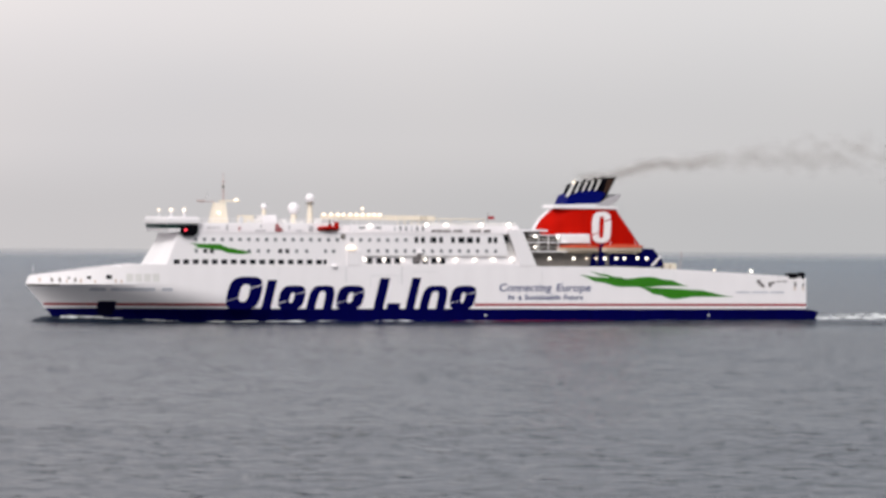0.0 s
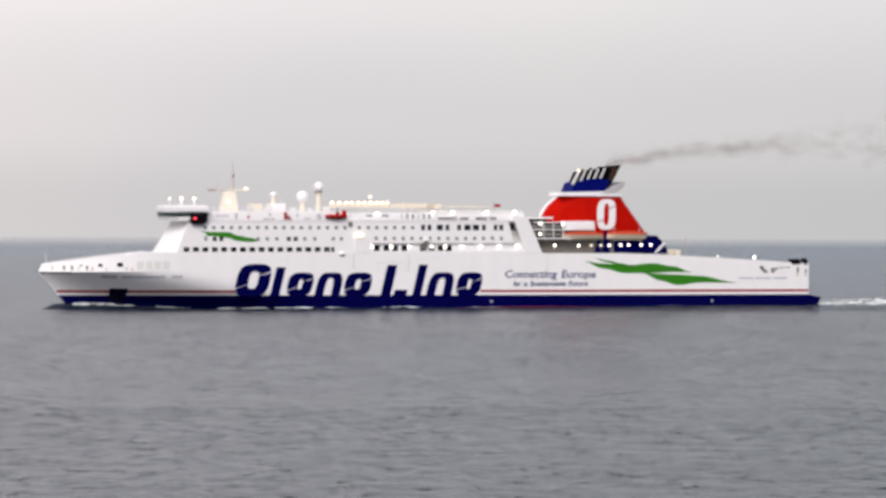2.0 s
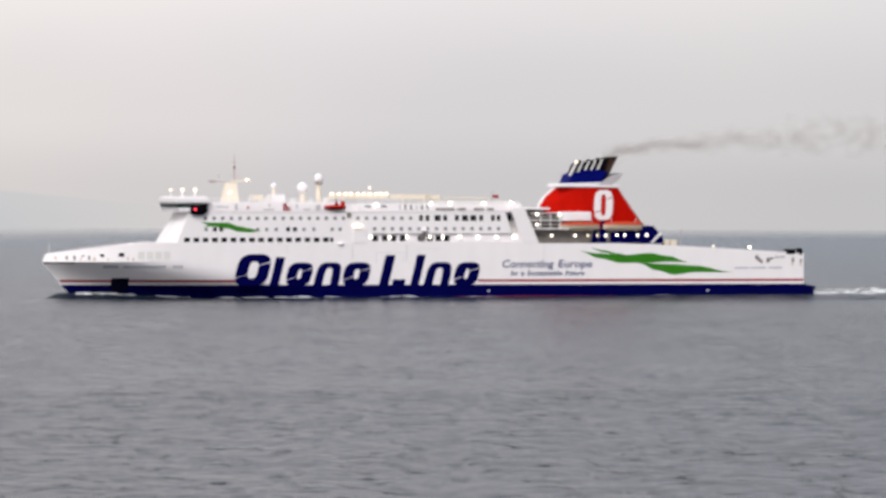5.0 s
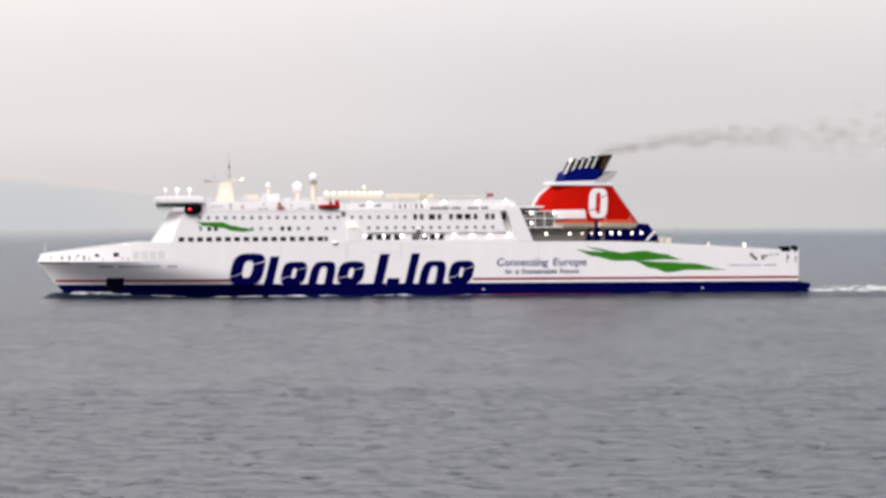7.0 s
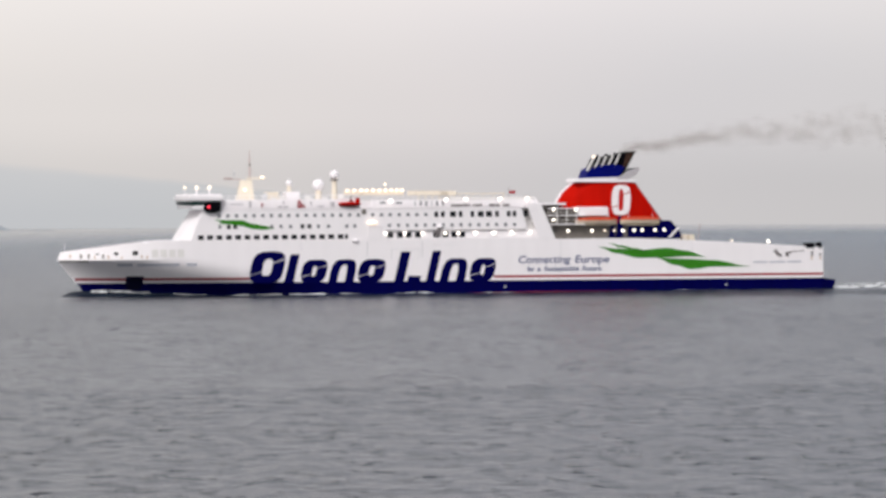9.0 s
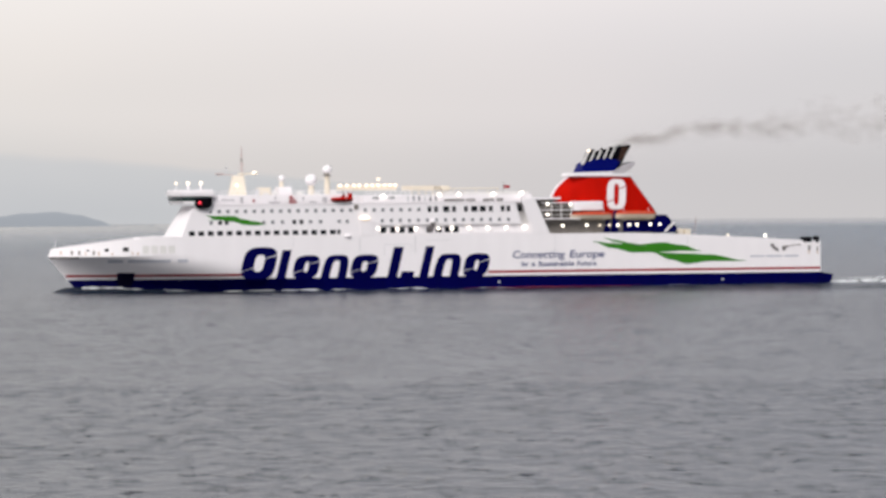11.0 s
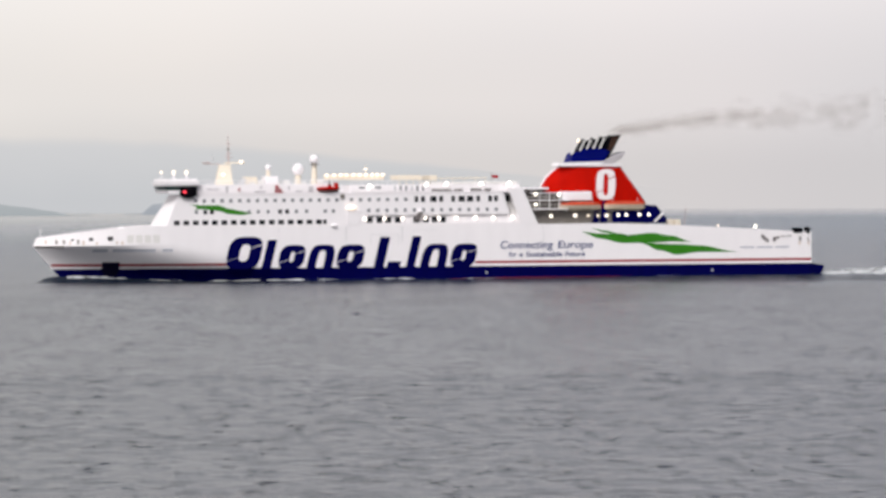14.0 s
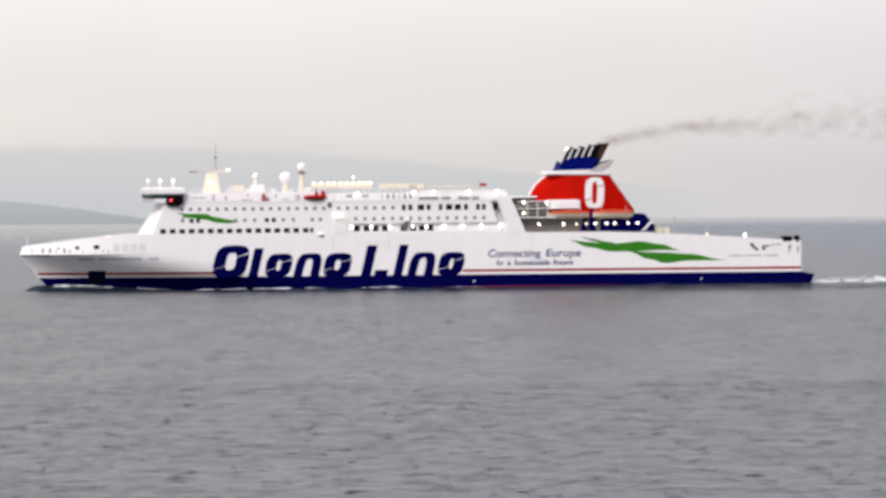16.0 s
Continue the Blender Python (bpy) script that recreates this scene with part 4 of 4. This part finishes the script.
boats = [
    boat("lifeboat", "orange-topped cream lifeboat hung under the red funnel", 134.4, 145.4, 1.4, 16.9, 19.1, BEIGE, ORANGE),
    boat("lifeboat", "orange-topped cream lifeboat hung under the red funnel", 146.4, 157.2, 1.4, 16.9, 19.2, BEIGE, ORANGE),
    boat("rescue_boat", "small red rescue boat on the upper deck edge", 71.9, 77.7, 0.6, 22.3, 23.5, DARKRED, RED),
]
tagged(boats[0], group="lifeboats"), tagged(boats[1], group="lifeboats")
part("davit_arm", rod((75.3, 0.8, 22.1), (75.2, 0.8, 25.2), 0.15), SHADE, boats[2])
part("cabin", box(76.4, 77.4, 0.1, 1.2, 23.2, 24.6, 0.12), RED, boats[2])
part("console", box(74.8, 75.6, 0.2, 1.1, 23.2, 24.2, 0.12), DARKRED, boats[2])


# ---- water that the ship pushes up, and foam ----
def heave(x):
    """The long wave that the ship carries along its side."""
    return 0.6 * smoothstep(14, 95, x) + 0.75 * smoothstep(110, 190, x) - 1.35 * smoothstep(225, 350, x)


def curl(x):
    """The steeper water close to the bow."""
    return 1.5 * smoothstep(0, 5, x) * (1 - smoothstep(14, 46, x))


def swell(x):
    return heave(x) + curl(x)


def heaped_water(x0, x1, width, height, inner=0.8):
    bm = bmesh.new()
    nx = int((x1 - x0) * 1.5)
    grid = []
    for i in range(nx + 1):
        x = x0 + (x1 - x0) * i / nx
        y = side(min(x, 199), 0.0)
        w = width * (0.85 + 0.3 * noise.noise((x * 0.12, 3.0, 0.0)))
        h = height(x) * (1 + 0.15 * noise.noise((x * 0.3, 8.0, 0.0)))
        row = [bm.verts.new((x, y + w * inner, -0.15)), bm.verts.new((x, y + w * inner * 0.5, -0.15 + (h + 0.15) * 0.9))]
        for j in range(9):
            u = j / 8
            row.append(bm.verts.new((x, y - w * u, -0.15 + (h + 0.15) * (0.5 + 0.5 * math.cos(math.pi * u)))))
        grid.append(row)
    for a, b in zip(grid, grid[1:]):
        for j in range(len(a) - 1):
            bm.faces.new((a[j], b[j], b[j + 1], a[j + 1])).smooth = True
    return bm


def foam_bank(bm, x0, x1, y0, y1, top, seed, nx=60, ny=7, ends=0.12):
    """A ragged low bank of foam on the water."""
    grid = []
    for i in range(nx + 1):
        s = i / nx
        row = []
        for j in range(ny + 1):
            u = j / ny
            x, y = x0 + (x1 - x0) * s, y0 + (y1 - y0) * u
            env = min(1, s / ends) * min(1, (1 - s) / ends) * math.sin(math.pi * u) ** 0.6 if 0 < u < 1 else 0
            n = 0.55 + 0.7 * noise.noise((x * 0.16, y * 0.3, seed)) + 0.2 * noise.noise((x * 0.9, y * 0.9, seed + 5))
            row.append(bm.verts.new((x, y + 0.3 * noise.noise((x, u, seed)), heave(x) - 0.15 + (0.25 + top * max(0, n)) * env)))
        grid.append(row)
    for a, b in zip(grid, grid[1:]):
        for j in range(ny):
            f = bm.faces.new((a[j], b[j], b[j + 1], a[j + 1]))
            f.smooth = True
    return bm


wake = tagged(new("stern_wake"), "ragged white foam wake trailing behind the ferry", "wake")
for i, (x0, x1, y0, y1, top) in enumerate(((203.5, 244, 6, 14, 1.5), (203.0, 262, 4, 11, 0.9), (204, 330, 11, 22, 1.2), (212, 320, 2, 8, 0.4))):
    part("foam_bank", foam_bank(bmesh.new(), x0, x1, y0, y1, top, 10 + i, 90, 8), FOAM, wake)
bow_wave = tagged(new("bow_wave"), "thin white bow wave curling along the navy blue side", "wave")


def side_foam(x0, x1, width, top, seed):
    bm = bmesh.new()
    nx = max(8, int((x1 - x0) * 2))
    grid = []
    for i in range(nx + 1):
        s = i / nx
        x = x0 + (x1 - x0) * s
        y = side(x, 0.0)
        env = math.sin(math.pi * min(1, max(0, s))) ** 0.6
        h = top * env * max(0.2, 0.65 + 0.6 * noise.noise((x * 0.22, seed, 0.0)))
        grid.append([bm.verts.new((x, y - 0.3 - width * u, swell(x) * (1.0 - 0.25 * max(0, u)) - 0.1 + (h + 0.1) * w)) for u, w in ((-0.3, 0.8), (0.05, 1.0), (0.35, 0.7), (0.7, 0.3), (1.0, 0.0))])
    for a, b in zip(grid, grid[1:]):
        for j in range(4):
            bm.faces.new((a[j], b[j], b[j + 1], a[j + 1])).smooth = True
    return bm


part("swell", heaped_water(0.3, 62, 3.8, swell), SEA, bow_wave, "dark water heaped against the bow")
part("swell", heaped_water(12, 200, 26.0, heave, 0.2), SEA, bow_wave, "long low wave along the side")
part("swell", heaped_water(199, 352, 26.0, heave, 1.0), SEA, wake, "dark water rising at the stern")
for i, (x0, x1, w, top) in enumerate(((8.5, 24, 1.2, 0.6), (27, 38, 1.0, 0.25), (41, 64, 1.1, 0.5), (62, 78, 1.0, 0.35), (86, 100, 1.0, 0.35), (108, 122, 1.0, 0.25), (158, 168, 0.8, 0.1))):
    part("foam_curl", side_foam(x0, x1, w, top, 30 + i), FOAM, bow_wave)

scene.cycles.transparent_max_bounces = 220
# ---- exhaust smoke: small wisps that leave the funnel close together and drift apart ----
SMOKE = smoke_matter("thin_brown_smoke", (0.3, 0.23, 0.18), 0.0115)
THIN = smoke_matter("thin_grey_smoke", (0.36, 0.33, 0.32), 0.004)


def puff_mesh(seed, rx, ry, rz, material):
    bm = bmesh.new()
    rng = random.Random(seed)
    for shell in (1.0, 0.7, 0.38):
        c = Vector((rng.uniform(-0.2, 0.2) * rx, 0, rng.uniform(-0.2, 0.2) * rz))
        for v in bmesh.ops.create_icosphere(bm, subdivisions=2, radius=1.0)["verts"]:
            n = v.co.normalized()
            bulge = shell * (1 + 0.55 * noise.noise(n * 1.3 + Vector((seed * 3.7, shell, 0))) + 0.3 * noise.noise(n * 3.5 + Vector((seed, shell, 2))))
            v.co = Vector((n.x * rx * bulge, n.y * ry * bulge, n.z * rz * bulge)) + c
    for f in bm.faces:
        f.smooth = True
    me = bpy.data.meshes.new("smoke_puff")
    bm.to_mesh(me)
    bm.free()
    me.materials.append(material)
    return me


WISPS = [puff_mesh(i, 2.4, 1.6, 1.35, SMOKE) for i in range(4)]
smoke = tagged(new("exhaust_smoke"), "thin brownish exhaust smoke drifting away behind the funnel", "smoke", kind="stuff")
VEILS = [puff_mesh(9 + i, 4.4, 3.0, 2.5, THIN) for i in range(4)]

# ---- what moves ----
LIFT = 0.85
SPEED, HEADING, START = 14.326, 6.299, (133.25, 1677.9)


def ship_at(t):
    a = radians(HEADING)
    return pose(START[0] - SPEED * t * math.cos(a), START[1] - SPEED * t * math.sin(a), LIFT, 0, 0, HEADING) @ pose(101, 0, 0, 0, -trim(t), 0) @ pose(-101, 0, 0)


def foam_at(t):
    a = radians(HEADING)
    return pose(START[0] - SPEED * t * math.cos(a), START[1] - SPEED * t * math.sin(a), 0, 0, 0, HEADING)


def smoke_puffs():
    """Each puff: the thing, when it leaves the funnel, its quick rise, and its own drift along, across and up in metres a second."""
    rng = random.Random(21)
    t = -7.0
    while t < 15.95:
        burst = 0.55 + 0.55 * noise.noise((t * 0.9, 2.0, 0.0)) + 0.4 * noise.noise((t * 2.3, 7.0, 0.0))
        rise = 4.4 + 1.6 * noise.noise((t * 0.8, 11.0, 0.0)) + 1.9 * noise.noise((t * 1.7, 5.0, 0.0))
        for k in range(4):
            if k == 2 and burst < 0.45 or k == 3 and burst < 0.25:
                continue
            thin = k == 3
            ob = new("smoke_puff", rng.choice(VEILS if thin else WISPS))
            ob.parent = smoke
            yield ob, t + rng.uniform(-0.07, 0.07), rise + rng.uniform(-0.5, 0.5), (max(-2.4, min(2.4, rng.gauss(0, 1.5))), rng.gauss(0, 0.8), 0.25 + max(-0.6, min(0.6, rng.gauss(0, 0.33)))), rng.uniform(-50, 50)
        t += 0.06


def motions():
    rows = [(t, ship_at(t)) for t in (0, 2, 4, 6, 8, 10, 12, 14, 16)]
    for thing in (ferry, *boats):
        walk(thing, rows)
    for foam in (wake, bow_wave):
        walk(foam, [(t, foam_at(t)) for t in (0, 4, 8, 12, 16)])
    walk(water, [(t, pose(-0.5 * t, -0.3 * t, 0)) for t in (0, 8, 16)])
    mouth = Vector((150.2, 12.5, 36.0))
    for ob, born, rise, drift, turn in smoke_puffs():
        def hang(t):
            at = ship_at(born) @ mouth
            age = max(0, t - born)
            return pose(*(at + Vector(drift) * age * min(age, 5) ** 0.35 + Vector((0, 0, rise * (1 - math.exp(-age / 0.85))))), 0, turn * 0.3, turn * 0.3 + 3 * age)
        keys = []
        for t in (0, 2, 4, 6, 8, 10, 12, 14, 16):
            if t < born - 0.45:
                inside = ship_at(t) @ Vector((145.0, 12.5, 25.0))
                keys.append((t, pose(*inside, 0, turn * 0.3, turn * 0.3)))
        if 0 <= born - 0.4:
            inside = ship_at(born - 0.4) @ Vector((145.0, 12.5, 25.0))
            keys.append((born - 0.4, pose(*inside, 0, turn * 0.3, turn * 0.3)))
        if 0 <= born <= 16:
            keys.append((born, hang(born)))
        later = [born + 0.5, born + 1.0, born + 1.7, born + 2.6] + [t for t in (0, 2, 4, 6, 8, 10, 12, 14, 16) if t > born + 3.1]
        keys += [(t, hang(t)) for t in sorted(set(later)) if 0 <= t <= 16]
        if keys[0][0] > 0:
            keys.insert(0, (0, hang(0)))
        if keys[-1][0] < 16:
            keys.append((16, hang(16)))
        walk(ob, keys)


motions()
